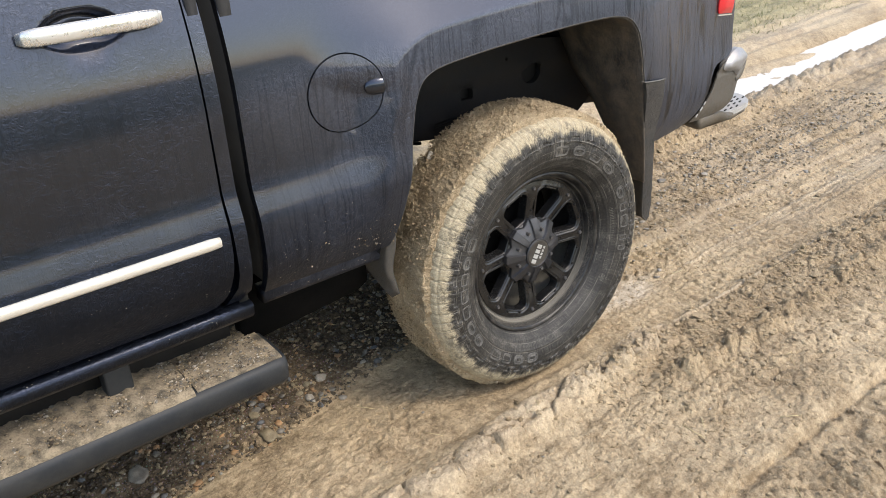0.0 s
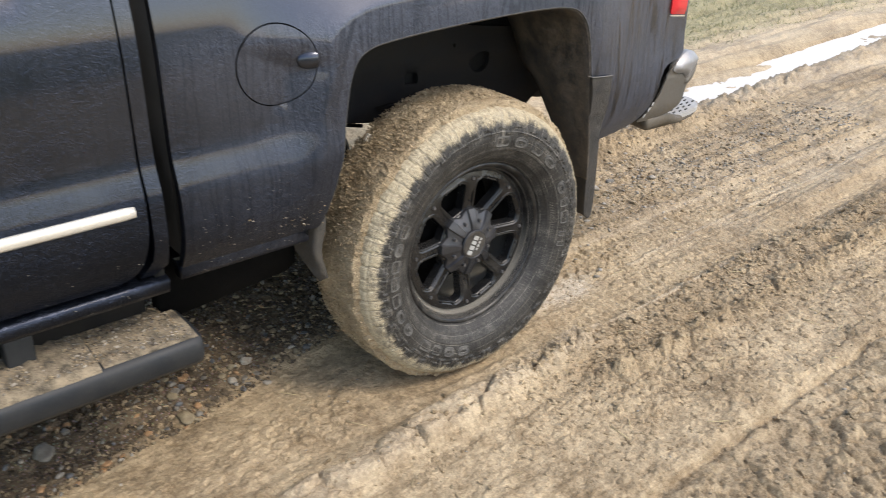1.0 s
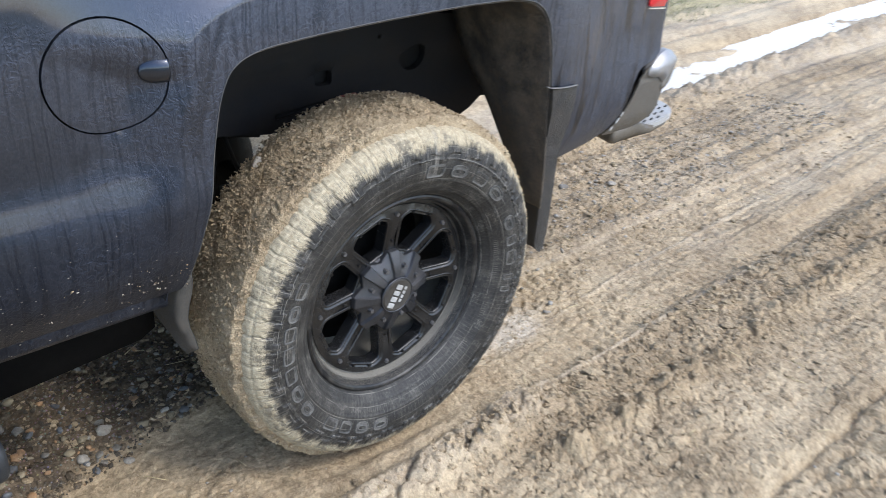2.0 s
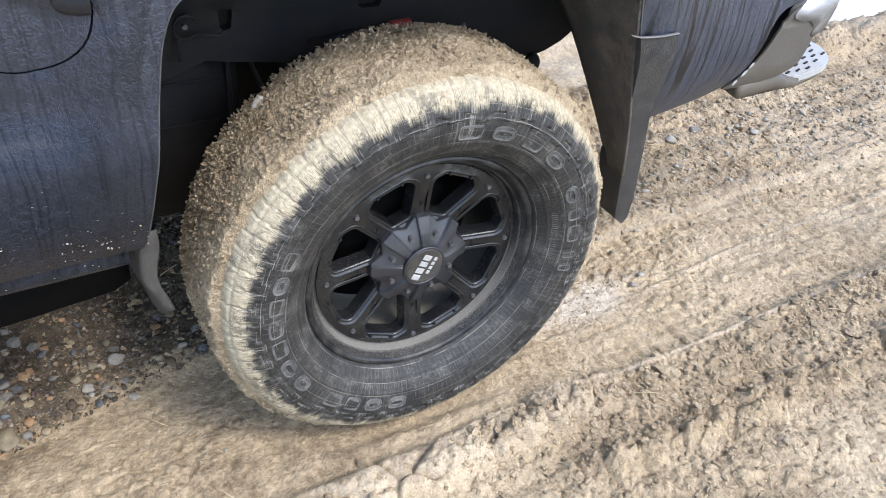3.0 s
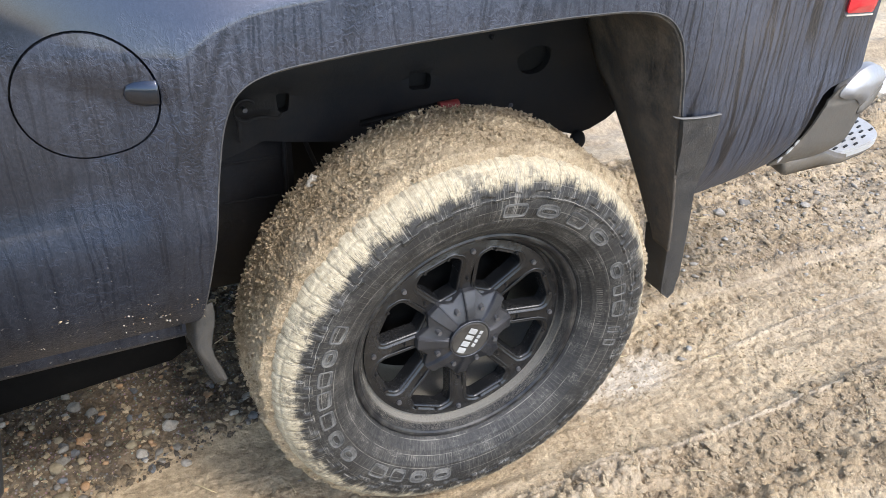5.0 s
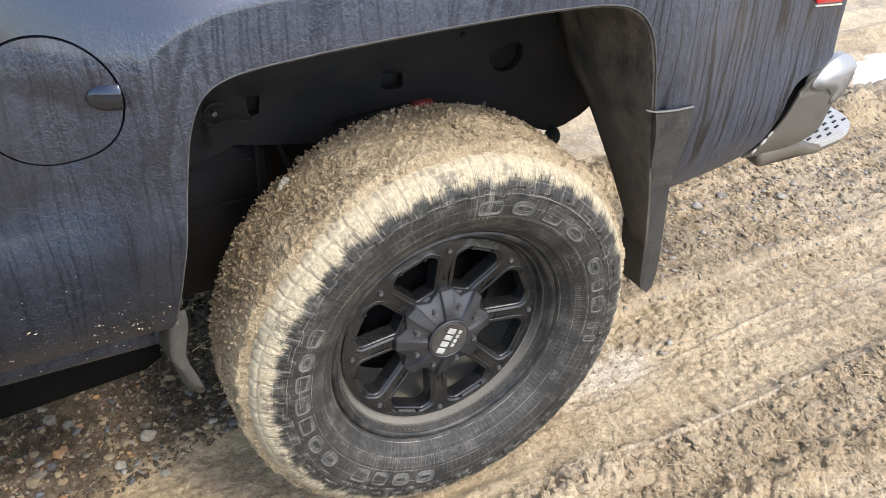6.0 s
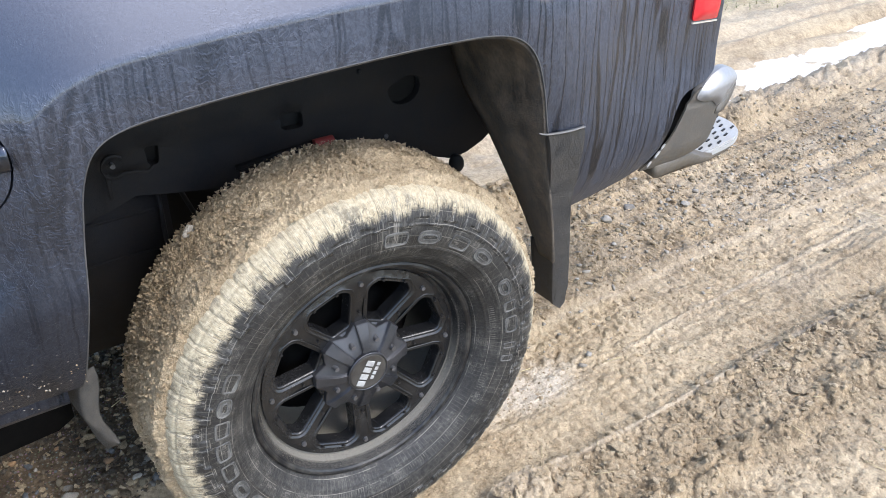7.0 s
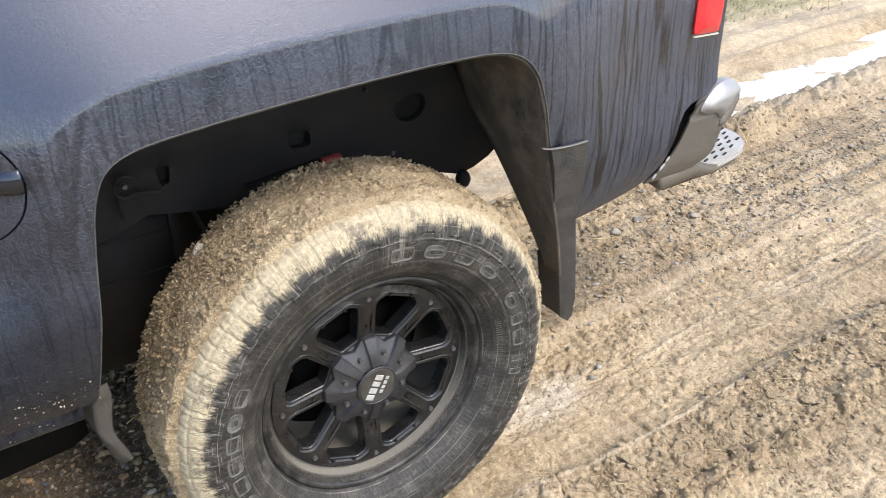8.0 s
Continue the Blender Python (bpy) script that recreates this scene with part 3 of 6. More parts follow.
def side_depth(p):
    """y of the body's side: shoulder, flank, lower crease, tuck, the rear corner and the flare round the arch."""
    x, z = p[:, 0], p[:, 1]
    y = np.full(len(p), -0.030)
    up = np.clip(z - 1.055, 0, None)
    y = y + np.where(up < 0.20, 0.68 * up ** 2, 0.68 * 0.20 ** 2 + 0.272 * (up - 0.20))
    y = y - 0.022 * smoothstep(0.90, 0.79, z) * (0.4 + 0.6 * smoothstep(0.2, -0.3, x))
    y = y + 0.055 * np.clip((0.74 - z) / 0.14, 0, None) ** 2
    y = y + 0.105 * np.clip((x - 0.30) / 0.70, 0, None) ** 1.7
    d = away(ARCH, p, closed=False)
    near = 1 - smoothstep(0.50, 0.80, x)
    above = smoothstep(1.02, 1.10, z)
    rear = smoothstep(0.26, 0.38, x)
    crisp = above * (1 - rear)
    crease = 0.058 + 0.029 * crisp
    reach = (0.085 + 0.125 * above) * (1 - rear) + 0.36 * rear
    t = np.clip((d - crease) / reach, 0, 1)
    soft = np.clip((d - 0.045) / 0.03, 0, 1)
    flare = np.where(d < crease, 1.0, (1 - t) ** (1.25 + 0.45 * crisp)) - 0.04 * soft * (1 - soft)
    return y - 0.048 * flare * near * smoothstep(0.66, 0.90, z)


FUEL = (-0.6155, 1.0405)
ring = np.arange(48) * 2 * math.pi / 48
fuel_hole = np.stack([FUEL[0] + 0.0916 * np.cos(ring), FUEL[1] + 0.0916 * np.sin(ring)], 1)
bed_outline = [(-0.868, 0.612), (-0.868, 1.45), (1.03, 1.45), (1.030, 1.10), (1.034, 0.90), (1.030, 0.82), (1.016, 0.805), (0.985, 0.801), (0.908, 0.796), (0.884, 0.784),
               (0.868, 0.758), (0.859, 0.731), (0.847, 0.696), (0.836, 0.659), (0.805, 0.618), (0.74, 0.603), (0.62, 0.600), *[tuple(p) for p in ARCH[::-1]], (-0.512, 0.612)]
offs = []
normal = np.gradient(ARCH, axis=0)
normal = np.stack([-normal[:, 1], normal[:, 0]], 1) / np.linalg.norm(normal, axis=1)[:, None]
for d in (0.008, 0.02, 0.032, 0.044, 0.054, 0.064, 0.074, 0.080, 0.085, 0.090, 0.096, 0.106, 0.120):
    offs.append(ARCH + normal * d)
bm = sheet(np.array(bed_outline), side_depth, 0.022, [fuel_hole], np.concatenate(offs), 0.022, 0.012)
rinsed_at = np.array([(v.co.x, v.co.z) for v in bm.verts])
bedside = part("bedside_panel", bm, PAINT, truck, "charcoal painted side of the cargo bed, streaked with dirty water")

from_arch = away(ARCH, rinsed_at, closed=False)
rinsed = smoothstep(0.080, 0.095, from_arch) * smoothstep(1.085, 1.15, rinsed_at[:, 1]) * (1 - smoothstep(0.22, 0.42, rinsed_at[:, 0]))
bedside.data.attributes.new("rinsed", "FLOAT", "POINT").data.foreach_set("value", rinsed.astype(np.float32))

# fuel door with its finger pull
disc = np.stack([FUEL[0] + 0.0886 * np.cos(ring), FUEL[1] + 0.0886 * np.sin(ring)], 1)
bm = sheet(disc, lambda p: side_depth(p) - 0.0015, 0.012, turn=0.014)
fuel_door = part("fuel_door", bm, PAINT, truck, "round charcoal fuel door with a finger pull")
PULL = float(side_depth(np.array([[-0.545, 1.042]]))[0])
pull = []
for u in np.linspace(0.0, 1.0, 15):
    wide, proud = 0.0225 * (0.08 + 0.92 * math.sqrt(1 - (1 - u) ** 2.4)), 0.019 * (1 - (1 - u) ** 1.7) + 0.0004
    pull.append([(-0.570 + 0.0430 * u, PULL + 0.003 - (proud + 0.003) * math.sin(b), 1.045 + 0.002 * u + wide * math.copysign(abs(math.cos(b)) ** 0.8, math.cos(b))) for b in np.linspace(0, math.pi, 17)])
bm = sharp(loft(pull), 60)
pull_part = part("finger_pull", bm, PAINT, fuel_door)
pull_part.data.attributes.new("rinsed", "FLOAT", "POINT").data.foreach_set("value", np.ones(len(pull_part.data.vertices), np.float32))
bm = lathe([(0.012, 0.082), (0.012, 0.096), (0.02, 0.096), (0.02, 0.082)], 48, True)
bmesh.ops.translate(bm, verts=bm.verts, vec=(FUEL[0], -0.024, FUEL[1]))
part("fuel_door_seal", bm, GAP, truck)

# lip of the arch: a rolled edge that runs round the opening
lip = []
lp3 = np.stack([ARCH[:, 0], side_depth(ARCH), ARCH[:, 1]], 1)
for i, p in enumerate(lp3):
    n2 = normal[i]
    lip.append([(p[0] + n2[0] * a, p[1] + b, p[2] + n2[1] * a) for a, b in ((0.002, -0.0006), (0.0, -0.0008), (-0.0006, 0.0004), (-0.0006, 0.007), (0.002, 0.007))])
part("arch_lip", loft(lip), EDGE, truck, "worn grey edge of the wheel arch")


def strip(curve, y0, y1, drop=0.0):
    """A band along a curve in x and z, from y0 to y1 (numbers or lists)."""
    k = len(curve)
    y0, y1 = np.broadcast_to(y0, k), np.broadcast_to(y1, k)
    bm = bmesh.new()
    m = 8
    vs = [[bm.verts.new((p[0], a + (b - a) * j / m, p[1] - drop * j / m)) for j in range(m + 1)] for p, a, b in zip(curve, y0, y1)]
    for a, b in zip(vs, vs[1:]):
        for j in range(m):
            bm.faces.new((a[j], a[j + 1], b[j + 1], b[j]))
    return bm


# wheelhouse: roof strip behind the arch's edge, inner wall with its holes, rear splash liner
wall_o = [(-0.46, 0.70), (-0.43, 0.93), (-0.3, 0.965), (0.2, 0.965), (0.45, 0.93), (0.60, 0.76), (0.585, 0.70), (0.526, 0.658), (0.483, 0.640), (0.44, 0.632), (0.39, 0.65), (0.30, 0.70), (0.10, 0.70), (-0.12, 0.715), (-0.24, 0.735), (-0.3, 0.745)]
slot = rounded([(0.012, 0.806), (0.062, 0.802), (0.062, 0.838), (0.012, 0.842)], 0.012)
slot2 = rounded([(-0.265, 0.80), (-0.245, 0.80), (-0.24, 0.838), (-0.268, 0.84)], 0.008)
hole3 = np.stack([0.31 + 0.042 * np.cos(ring[::3]), 0.835 + 0.036 * np.sin(ring[::3])], 1)


def wall_depth(p):
    return 0.318 + 0.016 * smoothstep(0.86, 0.845, p[:, 1]) - 0.006 * smoothstep(0.745, 0.735, p[:, 1])


part("wheelhouse_wall", sheet(np.array(wall_o), wall_depth, 0.03, [slot, slot2, hole3], None, 0.02, 0.02), UNDER, truck, "black inner bed panel with punched slots")
part("wheelhouse_backing", box(-0.46, 0.36, 0.755, 0.56, 0.38, 0.96, 0.0), GAP, truck)
for x, z in ((-0.36, 0.935), (0.19, 0.905), (0.258, 0.735)):
    bm = bmesh.new()
    bmesh.ops.create_uvsphere(bm, u_segments=10, v_segments=6, radius=0.006, matrix=Matrix.Translation((x, 0.315 if z > 0.8 else 0.33, z)))
    part("screw", bm, STEEL if z < 0.8 else UNDER, truck)
hook = [(-0.335 + 0.022 * math.cos(a), 0.306, 0.828 + 0.022 * math.sin(a)) for a in np.linspace(0.6, 5.4, 14)] + [(-0.298, 0.300, 0.812), (-0.278, 0.296, 0.808), (-0.266, 0.298, 0.816)]
hook = spline(np.array(hook), 2)
part("wire_hook", loft([[(p[0], p[1] + 0.004 * math.cos(b), p[2] + 0.004 * math.sin(b)) for b in np.arange(8) * math.pi / 4] for p in hook]), UNDER, truck, "dark wire hook on the inner panel")
part("hook_bolt", rod((-0.335, 0.318, 0.828), (-0.335, 0.306, 0.828), 0.0048, 10), STEEL, truck, smooth=False)
part("hook_strap", box(-0.352, 0.309, 0.762, -0.344, 0.312, 0.815, 0.001, 1), UNDER, truck)
part("wall_rib", loft([[(x, 0.322, z), (x, 0.316, z + 0.006), (x, 0.322, z + 0.014)] for x, z in ((-0.10, 0.748), (0.00, 0.756), (0.10, 0.762))]), UNDER, truck)
for z in (0.69, 0.60):
    part("fender_rib", box(-0.515, 0.357, z, -0.264, 0.361, z + 0.008, 0.002, 1), UNDER, truck)
part("fender_fold", box(-0.258, 0.354, 0.45, -0.248, 0.361, 0.752, 0.003, 1), UNDER, truck)
part("inner_fender", box(-0.52, 0.362, 0.40, -0.235, 0.376, 0.757, 0.0), UNDER, truck)
part("brake_hose", rod((-0.24, 0.40, 0.715), (-0.09, 0.42, 0.675), 0.006), GAP, truck)
part("brake_hose", rod((-0.215, 0.38, 0.745), (-0.165, 0.38, 0.60), 0.005), GAP, truck)
part("shock_boot", rod((0.073, 0.312, 0.766), (0.117, 0.312, 0.766), 0.013, 20), REDPLAIN, truck, "dull red rubber boot above the tyre")

# rear splash liner: brown, mud-sprayed, from the arch's edge inward and down to the flap
rear_edge = ARCH[(ARCH[:, 0] > -0.475) & (ARCH[:, 1] > 0.83)]
rear_edge = rear_edge[(rear_edge[:, 1] > 0.885) | (rear_edge[:, 0] < 0)]
outer_edge = [(x - 0.0055, float(y) + 0.002, z - 0.003) for (x, z), y in zip(rear_edge[::3], side_depth(rear_edge[::3]))]
flap_front = np.array([(0.377, 0.864), (0.403, 0.775), (0.432, 0.69), (0.463, 0.59), (0.488, 0.495)])
outer_edge += [(x - 0.003, -0.073 + 0.088 * (0.866 - z) / 0.50, z) for x, z in flap_front]
liner = []
for x, y0, z in outer_edge:
    y1 = float(np.interp(z, [0.445, 0.49, 0.59, 0.68, 0.77, 0.862, 0.925, 0.99, 1.05, 1.08], [0.092, 0.095, 0.128, 0.158, 0.188, 0.232, 0.255, 0.272, 0.28, 0.28]))
    top = smoothstep(0.80, 0.92, z)
    x1 = 0.034 * float(smoothstep(0.05, 0.34, x))
    liner.append([(x + x1 * (j / 10) ** 2 + 0.003 * math.sin(j * 0.9), y0 + (y1 - y0) * j / 10, z - (0.014 + 0.031 * top) * (j / 10) ** 2) for j in range(11)])
liner = [spline(r, 1) for r in np.array(liner)]
liner = np.stack([spline(np.array(liner)[:, j], 4) for j in range(11)], 1)
bm = loft([[tuple(p) for p in r] for r in liner], False, False)
ex = bmesh.ops.extrude_face_region(bm, geom=bm.faces[:])["geom"]
bmesh.ops.translate(bm, verts=[v for v in ex if isinstance(v, bmesh.types.BMVert)], vec=(0.006, 0, 0.002))
part("splash_liner", bm, LINER, truck, "wheel arch liner caked with brown mud spray")

# mud flap: moulded guard with an outer cheek, a bright top edge and a hanging lower flap
cheek = [(0.377, 0.864), (0.482, 0.851), (0.496, 0.763), (0.508, 0.69), (0.510, 0.640), (0.528, 0.564), (0.551, 0.46), (0.566, 0.386), (0.562, 0.342), (0.545, 0.332), (0.522, 0.352), (0.503, 0.431), (0.482, 0.52), (0.450, 0.636), (0.421, 0.728)]


def cheek_depth(p):
    x, z = p[:, 0], p[:, 1]
    y = -0.070 + 0.088 * np.clip((0.866 - z) / 0.50, 0, 1) + 0.16 * np.clip(x - (0.372 + (0.866 - z) * 0.28) - 0.02, 0, 1)
    free = smoothstep(0.64, 0.58, z)
    return np.where(free > 0, y + (np.minimum(y, side_depth(p) - 0.008) - y) * (1 - free), np.minimum(y, side_depth(p) - 0.008))


mud_flap = part("mud_flap", sheet(np.array(cheek), cheek_depth, 0.015, turn=0.010), PLASTIC, truck, "black moulded mud flap behind the rear tyre")
edge = [(x, float(cheek_depth(np.array([[x, z - 0.004]]))[0]) - 0.002, z) for x, z in ((0.352, 0.874), (0.366, 0.869), (0.381, 0.865), (0.43, 0.858), (0.482, 0.852))]
ep = spline(edge, 5)
part("flap_top_edge", loft([[(p[0], p[1] + a, p[2] + b) for a, b in ((-0.0012, -0.0008), (-0.0012, 0.0008), (0.006, 0.0010), (0.006, -0.0008))] for p in ep]), STEELGREY, mud_flap, "worn pale top edge")
lower = [[(0.500 + 0.026 * k / 6, -0.004 + 0.024 * k / 6 + (0.096 - 0.018 * k / 6) * j / 8, 0.515 - 0.165 * k / 6 - 0.004 * j / 8) for j in range(9)] for k in range(7)]
bm = loft(lower, False, False)
ex = bmesh.ops.extrude_face_region(bm, geom=bm.faces[:])["geom"]
bmesh.ops.translate(bm, verts=[v for v in ex if isinstance(v, bmesh.types.BMVert)], vec=(0.012, 0, 0))
part("lower_flap", bm, PLASTIC, mud_flap)

# torn front splash tab that hangs at the arch's front foot
tab = []
for z, xr, xl, w in ((0.640, -0.490, -0.508, 0.004), (0.615, -0.488, -0.514, 0.012), (0.59, -0.490, -0.518, 0.040), (0.56, -0.496, -0.522, 0.075), (0.535, -0.499, -0.522, 0.095), (0.51, -0.496, -0.514, 0.075),
                     (0.485, -0.488, -0.504, 0.045), (0.462, -0.482, -0.497, 0.022), (0.446, -0.478, -0.487, 0.006)):
    y = -0.008 + 0.02 * (0.64 - z) / 0.18
    tab.append([(xr, y + 0.004, z), ((xr + xl) / 2, y, z + 0.002), (xl, y + 0.003, z)] + [(xl - 0.012 * k / 4, y + 0.003 + w * k / 4, z - 0.006 * k / 4) for k in (1, 2, 3, 4)])
bm = loft([spline(np.array(r), 2) for r in tab], False, False)
ex = bmesh.ops.extrude_face_region(bm, geom=bm.faces[:])["geom"]
bmesh.ops.translate(bm, verts=[v for v in ex if isinstance(v, bmesh.types.BMVert)], vec=(0.003, 0.002, 0))
part("splash_tab", bm, plain_dirty("grey_torn_plastic", (0.035, 0.033, 0.030), (0.11, 0.096, 0.078), 0.7, 0.5, 0.0, 30, 0.8, 0.5, 0.004), truck, "torn grey plastic splash tab with dried mud")

# front liner of the wheelhouse and bed frame underneath
part("front_liner", strip(spline([(-0.47, 0.96), (-0.50, 0.80), (-0.53, 0.66), (-0.545, 0.60)], 4), -0.01, 0.33), GAP, truck)
rail = spline([(-3.9, 0.50), (-2.0, 0.50), (-0.75, 0.52), (-0.45, 0.68), (-0.2, 0.80), (0.25, 0.81), (0.5, 0.74), (0.75, 0.65), (1.05, 0.63)], 6)
for y in (0.50, 1.22):
    part("frame_rail", sharp(loft([[(x, y + a, z + b) for a, b in ((0, -0.05), (0.08, -0.05), (0.08, 0.05), (0, 0.05))] for x, z in rail])), UNDER, truck)
bm = bmesh.new()
bmesh.ops.create_uvsphere(bm, u_segments=14, v_segments=10, radius=0.019, matrix=Matrix.Translation((0.444, 0.318, 0.622)) @ Matrix.Diagonal((1.0, 1.0, 1.25, 1.0)))
part("bump_stop", bm, GAP, truck)
part("rear_axle", rod((0, 0.16, 0.415), (0, 1.66, 0.415), 0.045, 20), UNDER, truck)
bm = bmesh.new()
bmesh.ops.create_uvsphere(bm, u_segments=20, v_segments=12, radius=0.15, matrix=Matrix.Translation((0, 0.9, 0.415)))
part("differential", bm, UNDER, truck)
leaf = spline([(-0.70, 0.56), (-0.35, 0.50), (0, 0.475), (0.35, 0.52), (0.72, 0.60)], 5)
for k in range(3):
    c = leaf if k == 0 else leaf[3 * k:-3 * k]
    part("leaf_spring", loft([[(p[0], y, p[1] - 0.012 * k + dz) for y, dz in ((0.505, 0), (0.575, 0), (0.575, 0.009), (0.505, 0.009))] for p in c]), UNDER, truck)
part("bed_floor", box(-0.86, 0.33, 0.965, 1.0, 1.74, 1.0, 0.0), UNDER, truck)
part("bed_floor", box(-0.86, 0.06, 0.965, -0.53, 0.328, 1.0, 0.0), UNDER, truck)
part("bed_floor", box(0.48, 0.10, 0.965, 1.0, 0.328, 1.0, 0.0), UNDER, truck)
part("wheel_tub", box(-0.53, 0.03, 1.090, 0.48, 0.345, 1.108, 0.004), UNDER, truck, "dark wheel tub inside the bed")
part("tub_wall", box(-0.53, 0.332, 1.002, 0.48, 0.345, 1.088, 0.0), UNDER, truck)
part("tub_end", box(-0.528, 0.06, 1.002, -0.515, 0.328, 1.088, 0.0), UNDER, truck)
part("tub_end", box(0.465, 0.10, 1.002, 0.478, 0.328, 1.088, 0.0), UNDER, truck)
part("bed_front_wall", box(-0.866, -0.005, 0.64, -0.84, 1.80, 1.44, 0.0), GAP, truck)

# far side and tail of the truck, plain
part("far_bedside", box(-0.868, 1.79, 0.64, 1.0, 1.84, 1.45, 0.012), PAINT, truck)
part("tailgate", box(0.985, 0.10, 0.84, 1.03, 1.72, 1.44, 0.012), PAINT, truck, "charcoal tailgate")
part("inner_bed_rail", box(-0.86, 0.07, 1.40, 0.98, 0.13, 1.45, 0.008), PAINT, truck)


# ---- cab, door and running board ----
def door_depth(p):
    y = side_depth(np.stack([np.full(len(p), -0.75), p[:, 1]], 1))
    x, z = p[:, 0], p[:, 1]
    e = np.sqrt(((x + 1.135) / 0.078) ** 2 + ((z - 1.263) / 0.040) ** 2)
    return y + (0.007 + 0.039 * smoothstep(1.240, 1.280, z)) * (1 - smoothstep(0.60, 1.0, e))


fine = np.stack([a.ravel() for a in np.meshgrid(np.arange(-1.23, -1.04, 0.007), np.arange(1.225, 1.335, 0.007))], 1)
door_o = rounded([(-2.02, 0.617), (-0.975, 0.617), (-0.945, 0.72), (-0.942, 0.90), (-0.940, 1.45), (-2.02, 1.45)], [0.03, 0.05, 0.06, 0.0, 0.01, 0.01])
door = part("rear_door", sheet(door_o, door_depth, 0.025, (), fine, 0.024, 0.012), PAINT, truck, "charcoal rear cab door with a chrome handle, wet and dusty")
hy = float(door_depth(np.array([[-0.99, 1.277]]))[0])
bar = []
for k in range(25):
    u = k / 24
    x = -1.252 + 0.268 * u
    c = math.sin(math.pi * u)
    e = min(1.0, 9 * u, 9 * (1 - u)) ** 0.5
    yy, hz = hy - 0.012 - 0.022 * c ** 0.6, 0.0165 * (0.55 + 0.45 * e)
    bar.append([(x, yy + 0.011 * e * math.cos(b), 1.269 + 0.003 * c + hz * (math.copysign(abs(math.sin(b)) ** 0.6, math.sin(b)))) for b in np.arange(16) * math.pi / 8])
part("door_handle", loft(bar), CHROME, door, "chrome pull handle speckled with dust")
my = float(door_depth(np.array([[-1.3, 0.80]]))[0])
mold = []
for x in (-2.0, -1.6, -1.2, -0.990, -0.969):
    h = 0.013 if x < -0.97 else 0.011
    mold.append([(x, my - a, 0.794 + b * h) for a, b in ((-0.006, -1), (0.004, -1.0), (0.010, -0.6), (0.011, 0.5), (0.005, 1.0), (-0.006, 1))])
part("door_molding", sharp(loft(mold), 40), TRIM, door, "pale satin trim strip along the door")

pillar_o = [(-0.936, 0.70), (-0.936, 1.45), (-0.905, 1.45), (-0.905, 0.64), (-0.93, 0.615), (-0.965, 0.615), (-0.94, 0.66)]
part("cab_corner", sheet(np.array(pillar_o), lambda p: side_depth(np.stack([np.full(len(p), -0.75), p[:, 1]], 1)) + 0.002, 0.015, turn=0.05), PAINT, truck)
rocker = []
for x in np.linspace(-3.6, -0.905, 28):
    rocker.append([(x, a, b) for a, b in ((0.03, 0.608), (-0.010, 0.604), (-0.0195, 0.598), (-0.0145, 0.574), (-0.004, 0.562), (0.03, 0.554), (0.07, 0.549), (0.14, 0.547), (0.14, 0.608))])
part("rocker_panel", sharp(loft(rocker), 50), PAINT, truck, "painted sill under the doors with a wet edge")
bedsill = [[(x, a, b) for a, b in ((0.004, 0.6125), (0.003, 0.606), (0.005, 0.584), (0.012, 0.573), (0.04, 0.570), (0.05, 0.574), (0.05, 0.6125))] for x in np.linspace(-0.866, -0.535, 8)]
part("bed_sill", sharp(loft(bedsill), 50), PAINT, truck)
# outrigger painted near-black, the shade below the bed's edge put into its colour
part("bed_outrigger", sharp(loft([[(x, 0.09, z), (x, 0.14, z - 0.004), (x, 0.14, 0.60), (x, 0.09, 0.60)] for x, z in ((-0.90, 0.434), (-0.72, 0.448), (-0.56, 0.462), (-0.53, 0.480))]), 30), SHADE_BLACK, truck)
part("cab_floor", box(-3.6, 0.10, 0.47, -0.93, 1.72, 0.60, 0.0), UNDER, truck)
part("cab_rear_wall", box(-0.93, 0.0, 0.60, -0.908, 1.80, 1.45, 0.0), GAP, truck)
part("cab_far_side", box(-3.9, 1.80, 0.50, -0.91, 1.84, 1.45, 0.01), PAINT, truck)
part("front_door", sheet(rounded([(-3.0, 0.632), (-2.03, 0.632), (-2.03, 1.45), (-3.0, 1.45)], 0.02), door_depth, 0.05, turn=0.024), PAINT, truck)
part("front_fender", sheet(np.array([(-3.25, 0.75), (-3.01, 0.632), (-3.01, 1.30), (-3.25, 1.30)]), lambda p: side_depth(np.stack([np.full(len(p), -0.75), p[:, 1]], 1)), 0.05, turn=0.03), PAINT, truck)
part("cab_top", box(-3.0, 0.10, 1.42, -0.92, 1.72, 1.47, 0.02), PAINT, truck)

part("hood", box(-5.0, 0.02, 0.72, -3.02, 1.80, 1.30, 0.06, 3), PAINT, truck)
board = []
for x, s in ((-2.6, 1.0), (-2.0, 1.0), (-1.4, 1.0), (-1.0, 1.0), (-0.885, 1.0), (-0.869, 0.97), (-0.862, 0.88)):
    h = 0.5 * (1 - s)
    board.append([(x, 0.022 + (y - 0.022) * s, 0.437 + (z - 0.437) * s) for y, z in ((0.150, 0.452), (0.02, 0.461), (-0.045, 0.458), (-0.060, 0.453), (-0.068, 0.440), (-0.066, 0.400), (-0.056, 0.386), (0.0, 0.382), (0.14, 0.386))])
running_board = part("running_board", sharp(loft(board), 45), STEPSIDE, truck, "grey running board with a muddy tread")
top = [[(x, y, 0.4605 + 0.0025 * c) for y, c in ((0.146, -2.4), (0.06, 0.5), (0.02, 1), (-0.03, 0.6), (-0.052, -0.9))] for x in np.linspace(-1.085, -0.872, 24)]
bm = loft(top, False, False)
ex = bmesh.ops.extrude_face_region(bm, geom=bm.faces[:])["geom"]
